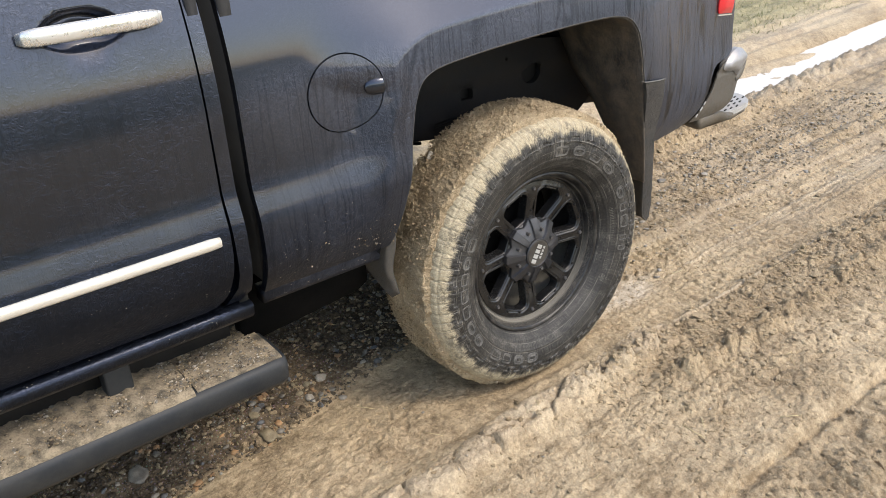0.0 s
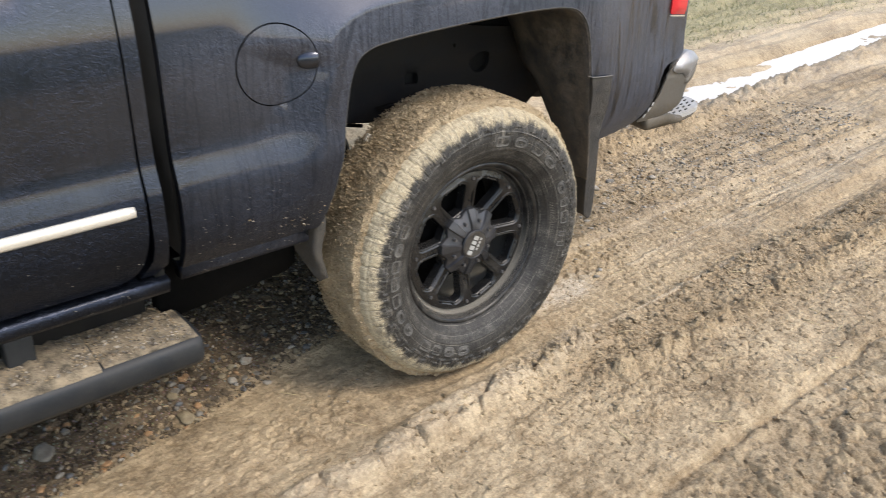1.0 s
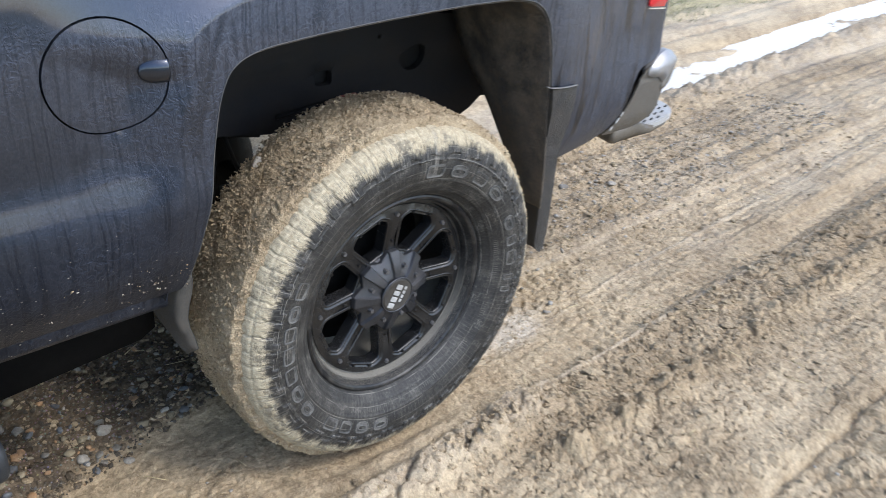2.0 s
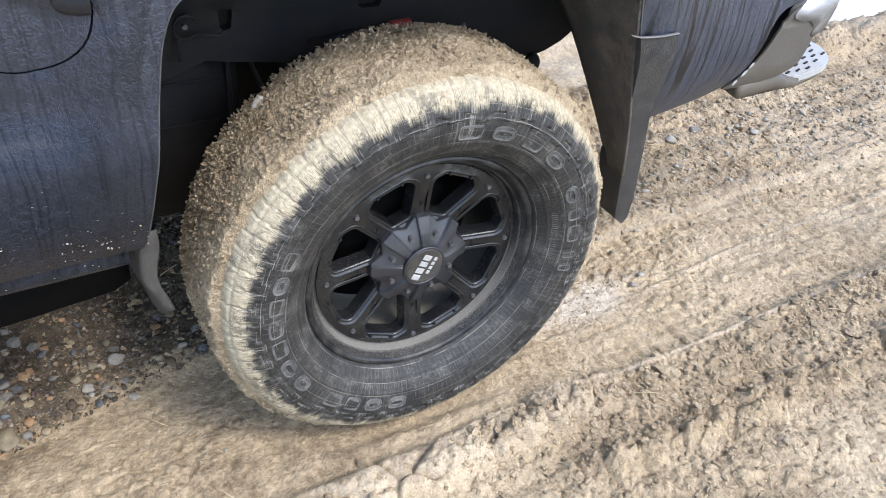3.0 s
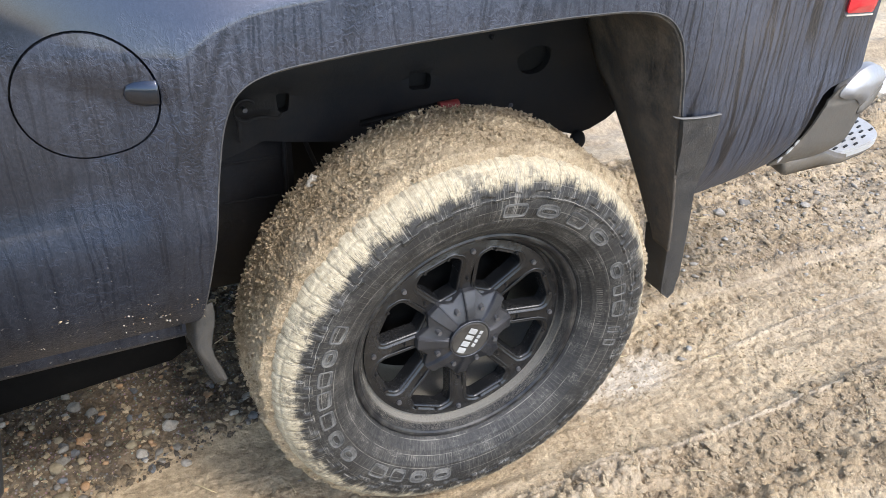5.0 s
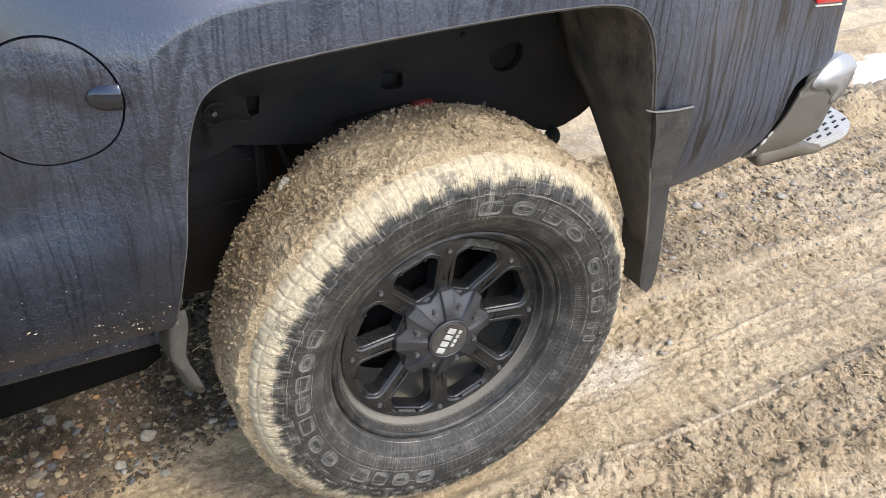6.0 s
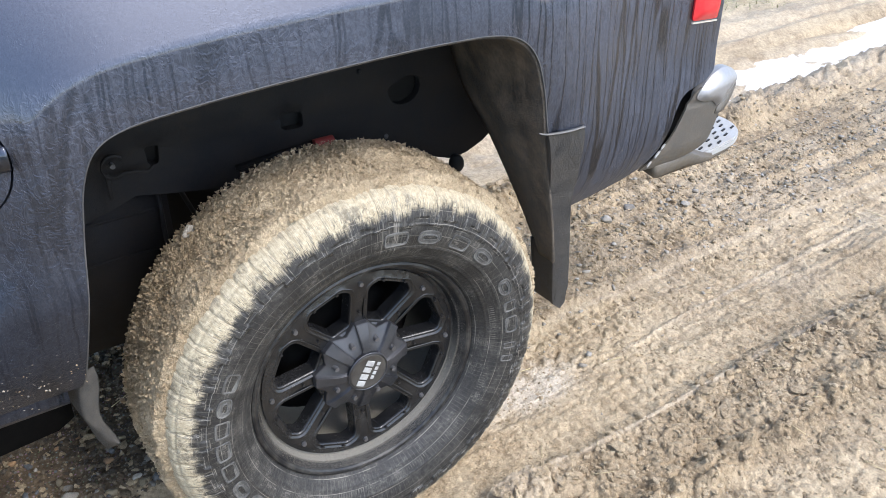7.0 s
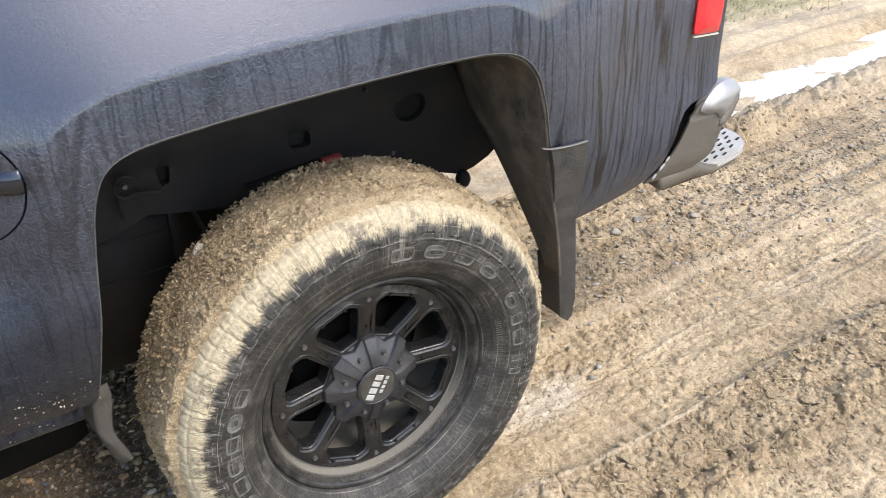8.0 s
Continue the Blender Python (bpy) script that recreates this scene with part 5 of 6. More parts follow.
def tread_crumbs():
    """Loose crumbs and shreds that stand out of the mud on the tread."""
    n = 6500
    a, y = rng.uniform(0, 6.2832, n), rng.uniform(-0.030, 0.185, n)
    r = 0.4255 + 0.006 * rng.rand(n) - 0.012 * smoothstep(0.14, 0.185, y) - 0.010 * smoothstep(-0.005, -0.03, y)
    keep = (np.abs(a - math.pi) > 0.25)
    a, y, r = a[keep], y[keep], r[keep]
    ob = pebbles("loose_mud", np.stack([r * np.sin(a), y, r * np.cos(a)], 1), 0.0011 + 0.0030 * rng.rand(len(a)) ** 2.2, small_ico, [CAKED, CAKED, CRUMB], 0.8, 0.45, 1.75)
    ob.data.polygons.foreach_set("use_smooth", np.zeros(len(ob.data.polygons), bool))
    ob.parent = wheel
    tagged(ob, "crumbs of dried mud on the tread", kind="stuff")
    # one larger chip of earth caught at the top
    a = radians(-38)
    bm = box(-0.010, -0.004, -0.012, 0.010, 0.006, 0.013, 0.003, 1)
    bmesh.ops.transform(bm, matrix=pose(0.43 * math.sin(a), 0.13, 0.43 * math.cos(a), 10, 30, 20), verts=bm.verts)
    part("earth_chip", bm, PALE, wheel, smooth=False)


tread_crumbs()


def mud_flecks():
    """Pale flecks of mud thrown against the bedside's foot ahead of the wheel, in slanting strings."""
    at = []
    for k in range(10):
        x, z = rng.uniform(-0.80, -0.52), rng.uniform(0.625, 0.70)
        run, rise = rng.uniform(0.010, 0.035), rng.uniform(-0.012, 0.004)
        at += [(x + run * u, z + rise * u + rng.normal(0, 0.002)) for u in rng.rand(rng.randint(3, 9))]
    at += [(-0.512 + rng.normal(0, 0.010), 0.655 + rng.normal(0, 0.016)) for k in range(16)]
    at = np.array([q for q in at if q[0] < -0.503 + 0.15 * max(0.0, q[1] - 0.64) and q[1] > 0.618])
    ob = pebbles("mud_flecks", np.stack([at[:, 0], side_depth(at) - 0.0004, at[:, 1]], 1), 0.0006 + 0.0015 * rng.rand(len(at)) ** 2, small_ico, [PALE, DUSTY, CRUMB], 0.9, 0.4, 1.6)
    ob.parent = truck
    tagged(ob, "pale flecks of mud thrown on the paint", kind="stuff")


mud_flecks()


def step_grit():
    """Crumbs and chaff lying on the step."""
    n = 6500
    x, y = rng.uniform(-2.0, -0.885, n), rng.uniform(-0.045, 0.13, n)
    z = np.where(x > -1.092, 0.4625, 0.4715)
    ob = pebbles("step_grit", np.stack([x, y, z], 1), 0.0009 + 0.0030 * rng.rand(n) ** 2.5, small_ico, [CRUMB, DUSTY, CLODS, PALE, DARKSOIL], 0.5, 0.4, 1.7)
    ob.parent = running_board
    tagged(ob, "crumbs of dry mud on the step", kind="stuff")


step_grit()
# plain wheels that carry the truck's other corners
for x, y, flip in ((0.0, 1.815, True), (-3.65, 0.0, False), (-3.65, 1.815, True)):
    w2 = lathe(TP[::3], 96)
    ob = part("plain_wheel", w2, TYRE, truck)
    ob.location, ob.rotation_euler = (x, y, 0.415), (0, 0, math.pi if flip else 0)

# ---- ground ----
def graded(stops):
    """Grid lines whose spacing grows outward."""
    out = []
    for a, b, s0, s1 in stops:
        p = a
        while p < b - 1e-9:
            out.append(p)
            p += s0 + (s1 - s0) * (p - a) / (b - a)
    return np.array(out)


gx = np.concatenate([-graded([(1.7, 4, 0.02, 0.3), (4, 400, 0.3, 60)])[::-1], np.arange(-1.69, -0.7, 0.009), np.arange(-0.7, 1.7, 0.0048), np.arange(1.7, 2.4, 0.0075), graded([(2.4, 7, 0.009, 0.05), (7, 20, 0.06, 0.8), (20, 400, 1, 60)])])
gy = np.concatenate([-graded([(1.4, 3, 0.012, 0.2), (3, 400, 0.2, 60)])[::-1], np.arange(-1.39, -0.75, 0.009), np.arange(-0.75, 0.45, 0.0048), np.arange(0.45, 1.0, 0.008), graded([(1.0, 2.6, 0.012, 0.03), (2.6, 12, 0.04, 0.6), (12, 400, 0.8, 60)])])


def worley(x, y, cell, seed):
    """Broken pieces: a height for each piece that falls off into the cracks, and the nearness of a crack."""
    u, v = x / cell, y / cell
    i, j = np.floor(u).astype(int), np.floor(v).astype(int)
    f1, f2, hid = np.full(u.shape, 9.0), np.full(u.shape, 9.0), np.zeros(u.shape)
    for a in (-1, 0, 1):
        for b in (-1, 0, 1):
            ii, jj = i + a, j + b
            k = (ii * 7 + jj * 13) % 64
            px, py = ii + TABLE[ii % 64, jj % 64, (k + seed) % 64], jj + TABLE[jj % 64, ii % 64, (k + seed + 5) % 64]
            d = np.hypot(u - px, v - py)
            near = d < f1
            f2 = np.where(near, f1, np.minimum(f2, d))
            hid = np.where(near, TABLE[ii % 64, jj % 64, (k + seed + 9) % 64], hid)
            f1 = np.where(near, d, f1)
    e = f2 - f1
    return (0.25 + 0.75 * hid) * (0.15 + 0.60 * smoothstep(0.0, 0.10, e) + 0.25 * smoothstep(0.05, 0.35, e)), 1 - smoothstep(0.0, 0.12, e)


def band(y, a, b, soft=0.03):
    return smoothstep(a - soft, a + soft, y) * (1 - smoothstep(b - soft, b + soft, y))


SLAB = np.array([(-1.2, -0.27), (-0.5, -0.23), (-0.3, -0.21), (-0.1, -0.19), (0.2, -0.195), (0.45, -0.175)])


GRAVEL_EDGE = ((-1.6, -1.1, -0.82, -0.62, -0.32, 0.1), (0.13, 0.20, 0.245, 0.295, 0.360, 0.42))


def terrain(x, y):
    """Height and the kinds of ground."""
    wob = 0.035 * fbm(x * 2.2, y * 2.2 + 40, 1.0, 3)
    yy = y + wob
    ys = y + 0.012 * fbm(x * 1.5, 3.0, 1.0, 2)
    flatfar = np.exp(-(np.maximum(np.abs(x) - 6, 0) / 10) ** 2) * np.exp(-(np.maximum(np.abs(y) - 4, 0) / 10) ** 2)
    track = band(yy, -0.12, 0.285, 0.025)
    ridge = band(yy + 0.09 * smoothstep(0.1, 0.35, x) * smoothstep(-0.2, -0.3, yy), -0.31, -0.135, 0.03)
    middle = band(yy, 0.30, 1.0, 0.05)
    outer_track = band(yy, -0.74, -0.33, 0.03)
    rough_edge = band(yy, -1.4, -0.755, 0.02)
    yo = yy - 0.06 * np.clip(x - 1.9, 0, 6)
    bank = band(yo, 0.90, 1.10, 0.06)
    trough = band(yo, 1.12, 1.50, 0.05)
    far = smoothstep(1.48, 1.75, yo)
    behind = smoothstep(-0.15, 0.35, x)
    h = 0.02 * fbm(x * 0.8, y * 0.8, 2.0, 3) * (1 - track)
    lumps = fbm(x * 16, y * 16, 3.0, 4, 0.55)
    crumbs = np.abs(fbm(x * 42, y * 42, 4.0, 3, 0.6))
    grains = np.abs(fbm(x * 95, y * 95, 14.0, 2, 0.6))
    clod = np.clip(fbm(x * 9 + 3, y * 13, 5.0, 3, 0.5), -0.02, 1)
    comb = fbm(x * 4, y * 48, 7.0, 4, 0.55)
    # broken clay: flat pieces with cracks between them
    wx, wy = x + 0.045 * fbm(x * 9, y * 9, 21.0, 4, 0.6), y + 0.045 * fbm(x * 9 + 9, y * 9, 22.0, 4, 0.6)
    big, crack = worley(wx, wy, 0.075, 3)
    mid, crack2 = worley(wx, wy, 0.031, 17)
    tiny, _ = worley(wx, wy, 0.0135, 31)
    some = np.clip(0.5 + 2.2 * fbm(x * 3.5, y * 5, 23.0, 3), 0, 1)
    h = h + ridge * (0.010 - 0.006 * behind + 0.04 * clod * (0.35 + 0.65 * behind) + 0.026 * crumbs * (0.3 + 0.7 * behind) + 0.014 * lumps + (0.030 * big * some + 0.014 * mid * (1.2 - some) + 0.004 * tiny) * (0.35 + 0.65 * behind))
    h = h + outer_track * (0.006 + 0.014 * lumps + 0.018 * clod + 0.014 * crumbs + 0.006 * comb + 0.017 * big * some + 0.016 * mid * some + 0.002 * tiny)
    h = h + rough_edge * (-0.020 + 0.05 * clod + 0.024 * lumps + 0.024 * crumbs + (0.030 * big + 0.014 * mid + 0.004 * tiny) * (0.15 + some))
    h = h + middle * (0.022 + 0.022 * lumps + 0.017 * crumbs + 0.018 * mid * some + 0.003 * tiny)
    h = h + bank * (0.035 + 0.06 * clod + 0.04 * crumbs + 0.04 * big + 0.02 * mid) * smoothstep(0.3, 1.6, x)
    h = h - trough * (0.045 - 0.10 * fbm(x * 2.5, y * 9, 51.0, 3) - 0.03 * lumps) * smoothstep(0.6, 1.6, x)
    h = h + far * (0.02 + 0.08 * fbm(x * 0.9, y * 5, 6.0, 3) + 0.10 * fbm(x * 0.5, y * 11, 16.0, 4) + 0.035 * lumps)
    # long ruts that older tyres left along the way
    rutted = fbm(x * 0.45, yo * 13, 71.0, 4, 0.55)
    h = h + 0.055 * rutted * smoothstep(0.8, 2.2, x) * (1 - trough)
    h = h + 0.004 * grains * (1 - 0.35 * track)
    # the track: lug prints at both edges, streaks along it, small crumbs
    lug = np.sin(x * 2 * math.pi / 0.040 + 2.4 * fbm(x * 9, y * 9, 2.0, 2))
    h = h + track * (0.0022 * lug * smoothstep(0.03, 0.14, np.abs(y - 0.08)) * smoothstep(0.25, 0.55, x) + 0.015 * lumps + (0.003 + 0.005 * behind) * comb + 0.014 * crumbs * (0.7 + 0.3 * behind) + 0.016 * np.clip(clod - 0.04, 0, 1) + (0.015 * mid * some + 0.002 * tiny) * (0.8 + 0.2 * behind))
    # straight seams that tyre edges pressed up
    seam_y = np.interp(x, [0.7, 1.15, 1.6, 3.0], [0.070, 0.118, 0.127, 0.15])
    seam = 1.9 * np.exp(-((ys + 0.147) / 0.0075) ** 2) * smoothstep(-0.08, 0.15, x) + 0.9 * np.exp(-((ys - seam_y) / 0.007) ** 2) * smoothstep(0.6, 0.9, x) + 0.7 * np.exp(-((ys - 0.305) / 0.012) ** 2) * smoothstep(0.6, 0.9, x)
    h = h * (1 - 0.55 * np.clip(seam, 0, 1)) + seam * (0.009 + 0.004 * crumbs) * (0.6 + 1.0 * np.clip(fbm(x * 3, 0, 2.0, 2) + 0.3, 0, 1))
    # an older rut in the outer track and a fold along its rim
    h = h - 0.030 * band(yy, -0.12, 0.02, 0.04) * smoothstep(1.2, 2.6, x) + 0.030 * band(yy, -0.27, -0.17, 0.04) * smoothstep(1.2, 2.6, x)
    h = h + 0.005 * np.sin((x + 0.3 * y) * 2 * math.pi / 0.05) * band(yy, -0.62, -0.36, 0.04) * np.clip(2.5 * fbm(x * 3, y * 3, 8.0, 2) + 0.3, 0, 1) * behind
    h = h + 0.003 * np.sin(yy * 2 * math.pi / 0.11 + 2) * band(yy, 0.28, 0.85) * behind
    h = h - 0.018 * np.exp(-((ys + 0.755 + 0.02 * lumps) / 0.010) ** 2)
    # flat slabs of clay that the wheel pushed up in front of the crumbled ridge
    slab_y = np.interp(x, SLAB[:, 0], SLAB[:, 1])
    slabs = np.exp(-((y - slab_y + 0.02 * fbm(x * 6, 2.0, 3.0, 3)) / 0.055) ** 4) * smoothstep(-1.2, -0.8, x) * (1 - smoothstep(0.40, 0.50, x))
    plate, _ = worley(wx * 0.8, wy, 0.105, 41)
    h = h + slabs * (0.004 + 0.044 * plate + 0.004 * mid + 0.003 * crumbs)
    # the tyre's own dent and the mud squeezed out beside it
    dent = np.exp(-(x / 0.20) ** 4) * band(y, -0.075, 0.21, 0.02)
    h = h * (1 - dent) - 0.008 * dent
    h = h + 0.020 * np.exp(-(x / 0.22) ** 4) * np.exp(-((y + 0.105) / 0.03) ** 2) * (0.6 + lumps)
    # stony ground, its colour darkened for shade, ends where the truck's cover ends
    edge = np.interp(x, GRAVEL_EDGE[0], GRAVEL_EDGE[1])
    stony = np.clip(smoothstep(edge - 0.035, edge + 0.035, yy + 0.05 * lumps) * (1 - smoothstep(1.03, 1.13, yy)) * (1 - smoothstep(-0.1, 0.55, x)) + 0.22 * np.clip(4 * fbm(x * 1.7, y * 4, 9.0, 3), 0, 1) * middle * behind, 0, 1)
    stirred = np.clip(ridge * behind * np.clip(0.75 + 3 * fbm(x * 3, y * 6, 10.0, 3), 0, 1) + 0.7 * outer_track * behind * np.clip(0.35 + 3 * fbm(x * 3.5, y * 7, 35.0, 4), 0, 1) + 0.5 * middle * behind + 0.8 * bank * smoothstep(0.5, 2.0, x) + 0.35 * rough_edge * np.clip(0.7 + 3 * fbm(x * 3, y * 4, 31.0, 3), 0, 1) + 0.72 * smoothstep(0.20, -0.12, x) * band(yy, -0.10, 0.44, 0.07) * np.clip(0.85 + 1.6 * fbm(x * 3, y * 8, 33.0, 3), 0, 1) + 0.75 * np.clip(3.2 * rutted + 0.15, 0, 1) * smoothstep(0.9, 2.0, x) * (1 - far) + 0.9 * band(yy, -0.16, -0.08, 0.03) * smoothstep(1.2, 2.4, x), 0, 1)
    pale = np.clip(3 * np.exp(-((x - 0.52) / 0.14) ** 2 - ((y - 0.12) / 0.06) ** 2) * (0.35 + 2.0 * crumbs + lumps), 0, 0.8)
    pale = np.maximum(pale, 0.34 * band(yy, 0.97, 1.55, 0.08) * smoothstep(0.3, 1.0, x) * np.clip(0.8 + 2 * lumps, 0, 1))
    pale = np.maximum(pale, 0.16 * band(yy, 0.0, 0.75, 0.1) * smoothstep(0.6, 1.4, x) * np.clip(0.5 + 3 * fbm(x * 5, y * 12, 15.0, 3), 0, 1))
    pale = np.maximum(pale, 0.30 * np.clip(seam, 0, 1))
    pale = np.maximum(pale, 0.22 * slabs)
    pale = np.maximum(pale, 0.20 * far * smoothstep(1.0, 3.0, x))
    green = smoothstep(1.9, 2.6, y + 0.5 * fbm(x * 1.5, y * 3, 11.0, 3)) * smoothstep(2.6, 4.0, x) * 0.8
    # unseen dark ground on the camera's side, added only for the paint to reflect
    unseen_dark = smoothstep(3.5, 5.5, -y + 0.8 * fbm(x * 0.7, y * 0.7, 12.0, 3))
    return h * flatfar, stony, stirred, pale, green, unseen_dark


def make_ground():
    X, Y = np.meshgrid(gx, gy, indexing="ij")
    h, *kinds = terrain(X.ravel(), Y.ravel())
    v = np.stack([X.ravel(), Y.ravel(), h], 1)
    n, k = len(gx), len(gy)
    i = (np.arange(n - 1)[:, None] * k + np.arange(k - 1)[None]).ravel()
    f = np.stack([i, i + k, i + k + 1, i + 1], 1)
    me = bpy.data.meshes.new("ground")
    me.vertices.add(len(v))
    me.vertices.foreach_set("co", v.ravel())
    me.loops.add(f.size)
    me.loops.foreach_set("vertex_index", f.ravel().astype(np.int32))
    me.polygons.add(len(f))
    me.polygons.foreach_set("loop_start", (np.arange(len(f)) * 4).astype(np.int32))
    me.update(calc_edges=True)
    for name, val in zip(("stony", "stirred", "pale", "green", "unseen_dark"), kinds):
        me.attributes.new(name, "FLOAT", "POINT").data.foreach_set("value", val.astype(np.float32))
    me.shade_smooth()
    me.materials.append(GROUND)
    tagged(new("ground", me), "rutted tan clay track with stones and tyre prints", "ground", kind="structure")


make_ground()


def on_ground(x, y):
    return terrain(np.asarray(x, float), np.asarray(y, float))[0]


def make_gravel():
    def bed(n, near):
        """Places strewn over the stony ground, thickest near its edge by the track."""
        x = rng.uniform(-1.8, 0.35, n)
        return x, np.interp(x, GRAVEL_EDGE[0], GRAVEL_EDGE[1]) - 0.03 + 0.85 * rng.rand(n) ** near
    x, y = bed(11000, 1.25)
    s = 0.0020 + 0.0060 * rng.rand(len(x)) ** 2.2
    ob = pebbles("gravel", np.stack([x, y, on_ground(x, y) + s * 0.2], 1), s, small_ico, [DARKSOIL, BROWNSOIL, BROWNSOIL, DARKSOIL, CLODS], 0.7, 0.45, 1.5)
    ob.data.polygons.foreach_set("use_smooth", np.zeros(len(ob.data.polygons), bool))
    tagged(ob, "crumbs of damp earth under the truck, darkened to carry its shade", "gravel", kind="stuff")
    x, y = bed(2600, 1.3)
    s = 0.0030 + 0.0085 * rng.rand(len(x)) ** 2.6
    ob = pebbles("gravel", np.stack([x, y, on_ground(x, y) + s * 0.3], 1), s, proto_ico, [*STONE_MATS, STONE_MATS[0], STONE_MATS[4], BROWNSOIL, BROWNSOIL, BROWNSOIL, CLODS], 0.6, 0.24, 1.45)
    tagged(ob, "loose gravel of mixed colours under the truck", "gravel", kind="stuff")
    n = 5600
    x, y = rng.uniform(0.35, 3.4, n), rng.normal(0.60, 0.20, n)
    s = 0.0020 + 0.0085 * rng.rand(n) ** 3.0
    ob = pebbles("gravel", np.stack([x, y, on_ground(x, y) + s * 0.2], 1), s, small_ico, [STONE_MATS[1], STONE_MATS[1], CRUMB, STONE_MATS[4], CRUMB, CLODS], 0.55, 0.45, 1.5)
    tagged(ob, "loose gravel pressed into clay behind the truck", "gravel", kind="stuff")
    n = 1100
    x, y = rng.uniform(-1.2, 3.0, n), rng.uniform(-1.35, 0.3, n)
    s = 0.0012 + 0.0045 * rng.rand(n) ** 4
    ob = pebbles("grit", np.stack([x, y, on_ground(x, y) + s * 0.2], 1), s, small_ico, [STONE_MATS[1], STONE_MATS[4], CRUMB], 0.6, 0.35)
    tagged(ob, "scattered grit on the clay track", "grit", kind="stuff")


make_gravel()


def make_clods():
    n = 1300
    x = rng.uniform(-0.9, 3.2, n)
    y = np.where(rng.rand(n) < 0.62, rng.normal(-0.215, 0.055, n), np.where(rng.rand(n) < 0.5, rng.uniform(-1.3, -0.76, n), rng.normal(0.95, 0.07, n)))
    keep = (x > 0.15) | (rng.rand(n) < 0.22)
    x, y = x[keep], y[keep]
    s = 0.0030 + 0.015 * rng.rand(len(x)) ** 4.0
    ob = pebbles("mud_clods", np.stack([x, y, on_ground(x, y) + s * 0.15], 1), s, proto_ico, [CLODS, CRUMB], 0.5, 0.34, 1.5)
    ob.data.polygons.foreach_set("use_smooth", np.zeros(len(ob.data.polygons), bool))
    tagged(ob, "crumbled clods of brown clay along the ruts", "clods", kind="stuff")


make_clods()


def make_crumbs():
    n = 34000
    x = np.concatenate([rng.uniform(-1.1, 2.6, n // 2), rng.uniform(0.0, 2.2, n // 2)])
    y = np.concatenate([rng.uniform(-1.2, 0.95, n // 2), rng.normal(-0.12, 0.25, n // 2)])
    keep = (rng.rand(n) < 0.7 + 0.3 * smoothstep(-0.3, 0.4, x)) & ~((np.abs(x) < 0.24) & (y > -0.08) & (y < 0.22))
    x, y = x[keep], y[keep]
    s = 0.0012 + (0.0022 + 0.0048 * (1 - smoothstep(-0.19, -0.13, y) * (1 - smoothstep(0.30, 0.36, y)))) * rng.rand(len(x)) ** 2.6
    ob = pebbles("clay_crumbs", np.stack([x, y, on_ground(x, y) + s * 0.2], 1), s, small_ico, [CRUMB, CRUMB, CLODS], 0.42, 0.5, 1.6)
    ob.data.polygons.foreach_set("use_smooth", np.zeros(len(ob.data.polygons), bool))
    tagged(ob, "small dry crumbs of clay strewn over the track", "crumbs", kind="stuff")


make_crumbs()


def stone(x, y, s, material, label, squash=0.6, long=1.2):
    """A single rounded stone lying on the ground."""
    bm = bmesh.new()
    bmesh.ops.create_icosphere(bm, subdivisions=3, radius=1.0)
    k = rng.rand() * 50
    turn = rng.rand() * 6.28
    for v in bm.verts:
        q = v.co * (1 + 0.42 * (noise.noise(v.co * 1.3 + Vector((k, 0, 0)))))
        v.co = (q.x * s * long, q.y * s, q.z * s * squash)
    bmesh.ops.rotate(bm, verts=bm.verts, cent=(0, 0, 0), matrix=Matrix.Rotation(turn, 3, "Z"))
    ob = part("stone", bm, material)
    ob.location = (x, y, float(on_ground([x], [y])[0]) + s * squash * 0.45)
    tagged(ob, label, "stone", "loose stones")


for x, y, s, k, label in ((-0.817, 0.256, 0.022, 4, "smooth ochre oval stone lying on gravel"), (-0.791, 0.495, 0.010, 1, "small pale round pebble on dark gravel"),
                          (-0.766, 0.516, 0.015, 0, "grey rounded stone on dark gravel"), (-0.732, 0.481, 0.013, 0, "grey rounded stone on dark gravel"), (-0.708, 0.464, 0.008, 3, "small orange pebble on dark gravel"),
                          (-0.762, 0.401, 0.013, 3, "orange pebble on dark gravel"), (-0.802, 0.391, 0.011, 2, "dark slate pebble on dark gravel"), (-0.782, 0.370, 0.011, 2, "slate blue pebble on dark gravel"),
                          (-0.622, 0.369, 0.011, 4, "tan pebble on dark gravel"), (-0.571, 0.371, 0.015, 1, "pale tan stone on dark gravel"), (-0.643, 0.318, 0.013, 1, "pale flat stone on dark gravel"),
                          (-0.557, 0.264, 0.010, 1, "white round pebble pressed into clay"), (-0.417, 0.332, 0.009, 4, "ochre pebble on dark gravel"), (-0.399, 0.320, 0.008, 0, "grey pebble on dark gravel"),
                          (-0.566, 0.408, 0.010, 0, "grey chipped stone on dark gravel"), (-0.822, 0.333, 0.014, 4, "long ochre stone on dark gravel"), (-0.808, 0.349, 0.014, 0, "grey stone on dark gravel"),
                          (-0.750, 0.406, 0.010, 3, "brown orange chip on dark gravel"), (-1.181, 0.314, 0.026, 0, "large grey stone on dark gravel"), (-1.111, 0.362, 0.012, 0, "grey stone on dark gravel"),
                          (1.30, 0.62, 0.018, 1, "pale stone pressed into clay"), (1.45, 0.66, 0.020, 0, "grey stone pressed into clay"), (1.62, 0.55, 0.016, 1, "pale stone pressed into clay")):
    stone(x, y, s, STONE_MATS[k], label, 0.6, 1.35 if s > 0.02 else 1.15)



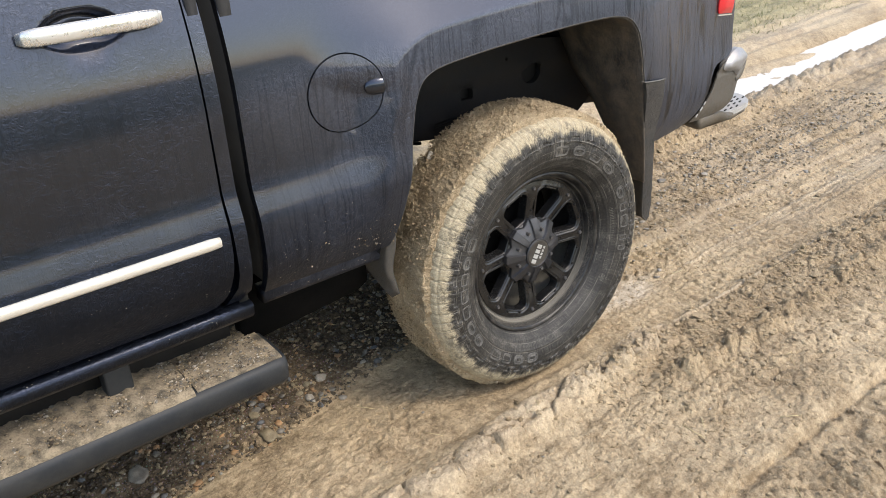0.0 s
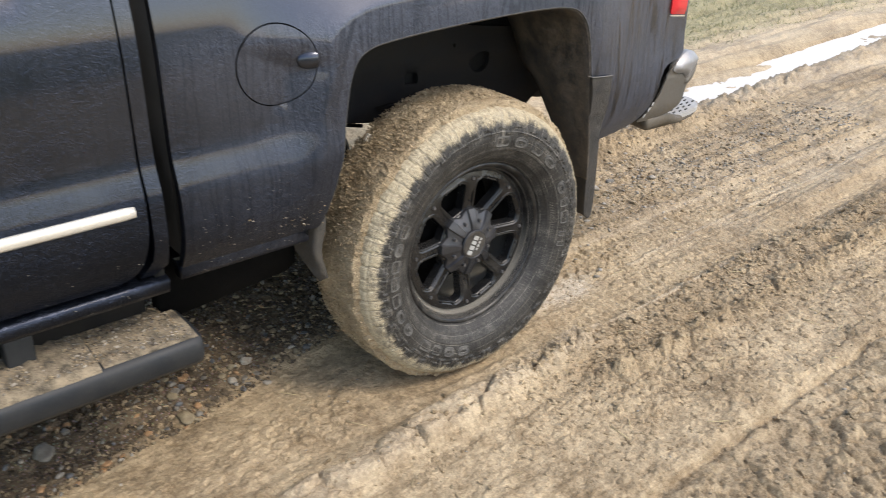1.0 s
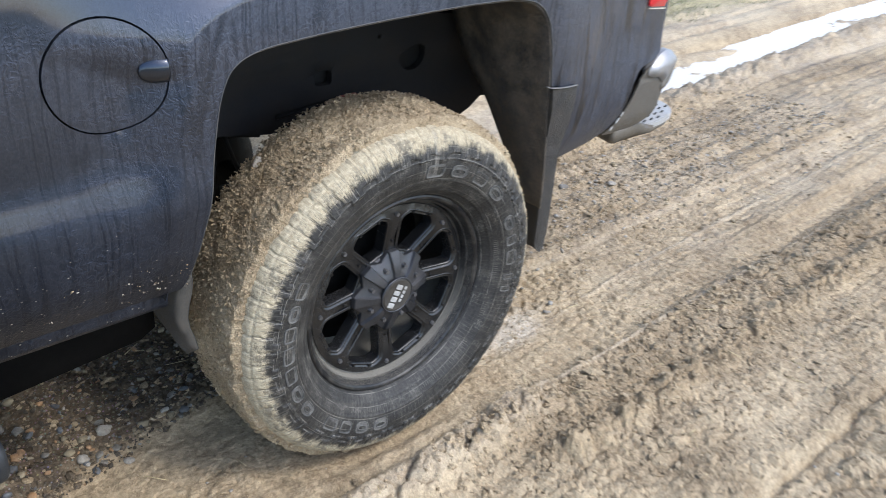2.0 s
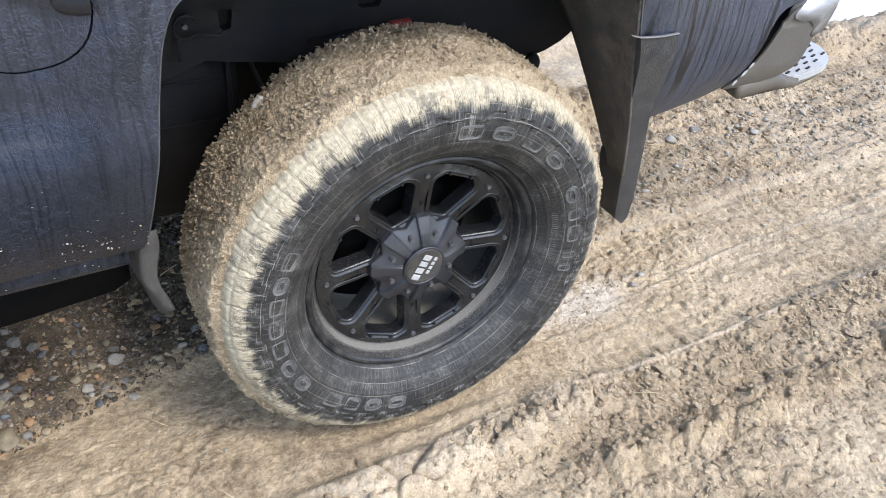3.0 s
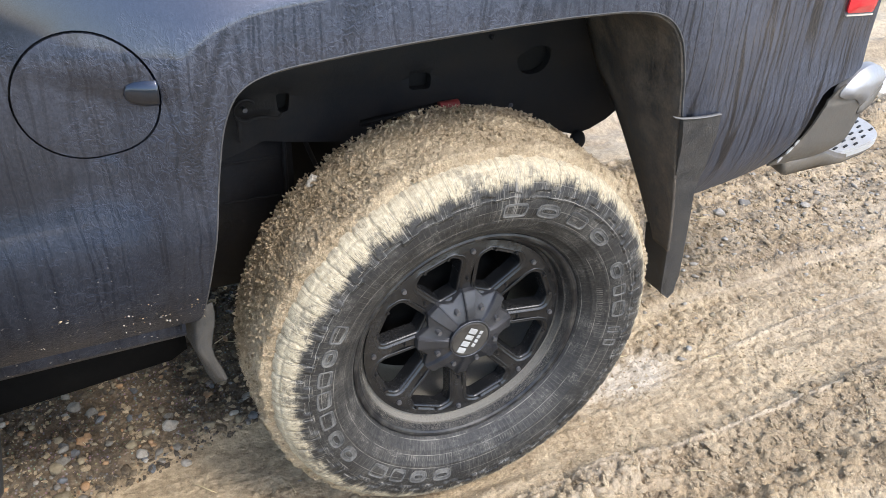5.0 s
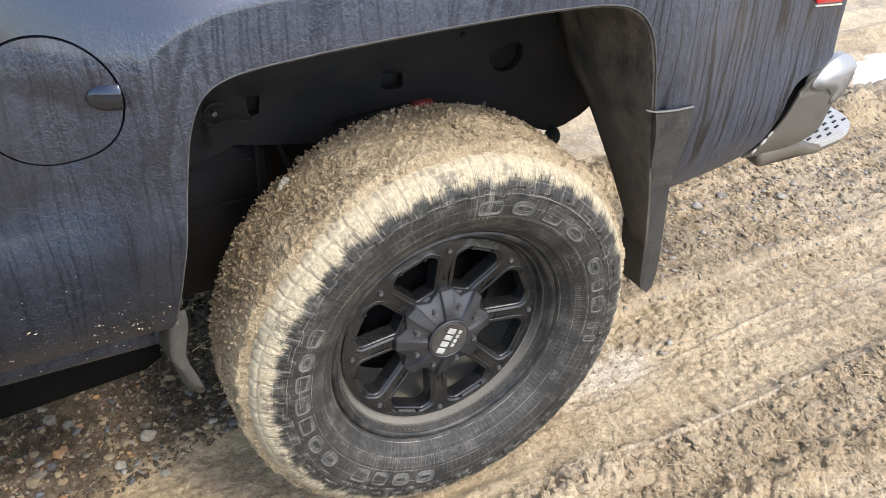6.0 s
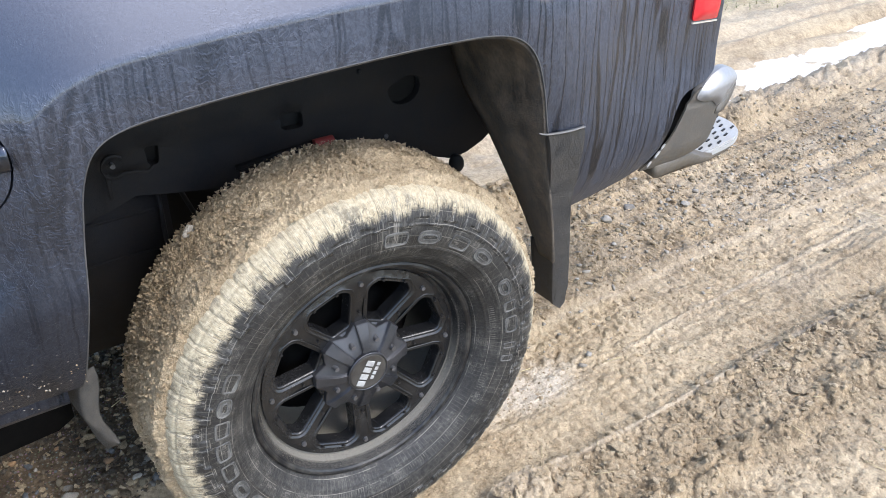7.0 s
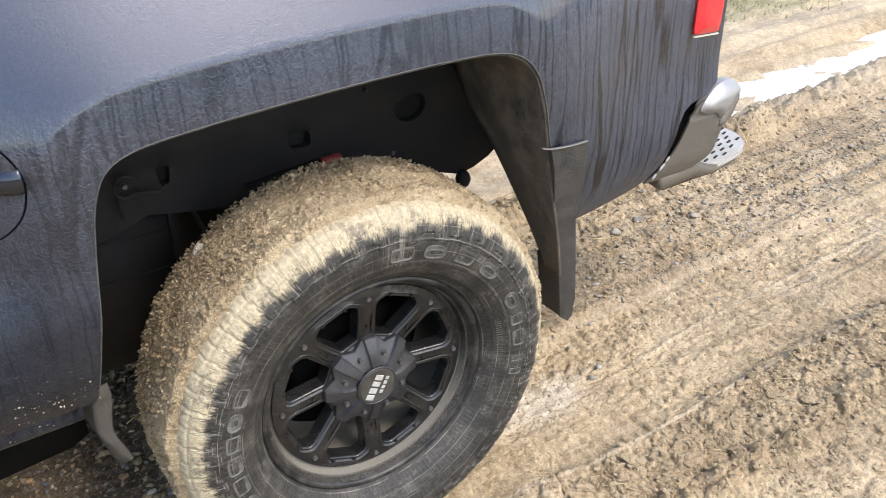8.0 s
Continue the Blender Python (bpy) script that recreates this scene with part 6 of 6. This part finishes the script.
def make_straw():
    """Bits of dry straw and stalk lying about."""
    bm = bmesh.new()
    for k in range(130):
        x, y = rng.uniform(-1.2, 2.4), rng.uniform(-0.9, 0.9)
        z = float(on_ground([x], [y])[0]) + 0.004
        th, l, w = rng.uniform(0, 6.28), rng.uniform(0.010, 0.035), rng.uniform(0.0004, 0.0009)
        d, n = Vector((math.cos(th), math.sin(th), rng.uniform(-0.08, 0.12))) * l, Vector((-math.sin(th), math.cos(th), 0)) * w
        p = Vector((x, y, z))
        a = [bm.verts.new(q) for q in (p - d - n, p - d + n, p + d + n, p + d - n)]
        b = [bm.verts.new(v.co + Vector((0, 0, 2 * w))) for v in a]
        bm.faces.new(b)
        for i in range(4):
            bm.faces.new((a[i], a[(i + 1) % 4], b[(i + 1) % 4], b[i]))
    tagged(part("straw", bm, plain_dirty("dry_straw", (0.55, 0.44, 0.24), (0.3, 0.24, 0.15), 0.5, 0.7, 0.0, 60)), "bits of dry straw strewn on the ground", "straw", kind="stuff")


make_straw()

# shallow water in the far rut, its sky reflection painted into the pale colour
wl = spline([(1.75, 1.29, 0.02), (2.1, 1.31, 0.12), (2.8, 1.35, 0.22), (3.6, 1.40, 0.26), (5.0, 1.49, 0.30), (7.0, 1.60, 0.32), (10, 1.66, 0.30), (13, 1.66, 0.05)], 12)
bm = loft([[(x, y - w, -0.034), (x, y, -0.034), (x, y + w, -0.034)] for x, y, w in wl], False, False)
tagged(part("puddle", bm, WATER), "shallow muddy water lying in the far rut, the sky's reflection painted in pale", "puddle", kind="structure")


def make_grass():
    n = 22000
    x, y = rng.uniform(3.2, 12, n), 2.0 + 4.5 * rng.rand(n) ** 1.3
    keep = terrain(x, y)[4] > 0.35 * rng.rand(n)
    x, y = x[keep], y[keep]
    z = on_ground(x, y)
    n = len(x)
    th, hgt, lean = rng.uniform(0, 6.28, n), rng.uniform(0.012, 0.04, n), rng.normal(0, 0.02, (n, 2))
    w = 0.004
    v = np.stack([np.stack([x - w * np.cos(th), y - w * np.sin(th), z - 0.005], 1), np.stack([x + w * np.cos(th), y + w * np.sin(th), z - 0.005], 1),
                  np.stack([x + lean[:, 0], y + lean[:, 1], z + hgt], 1)], 1).reshape(-1, 3)
    me = bpy.data.meshes.new("grass")
    me.from_pydata(v.tolist(), [], (np.arange(n * 3).reshape(-1, 3)).tolist())
    me.materials.append(GRASS)
    tagged(new("grass", me), "thin short grass beside the track", "grass", kind="stuff")


make_grass()


def mud_shreds():
    """Small torn shreds and lumps that roughen the mud on the tread."""
    n = 16000
    a, y = rng.uniform(0, 6.2832, n), rng.uniform(-0.012, 0.185, n)
    keep = (np.abs(a - math.pi) > 0.25) & (fbm(a * 6, y * 20, 2.0, 2) > -0.25)
    a, y = a[keep], y[keep]
    r = 0.4265 + 0.0075 * rng.rand(len(a)) - 0.012 * smoothstep(0.14, 0.185, y) - 0.007 * smoothstep(0.010, -0.012, y)
    ob = pebbles("mud_shred", np.stack([r * np.sin(a), y, r * np.cos(a)], 1), 0.0011 + 0.0029 * rng.rand(len(a)) ** 2.0, small_ico, [CAKED, CAKED, CRUMB, CLODS], 0.8, 0.5, 1.8)
    ob.data.polygons.foreach_set("use_smooth", np.zeros(len(ob.data.polygons), bool))
    ob.parent = wheel
    tagged(ob, "torn shreds of mud on the tread", kind="stuff")


mud_shreds()
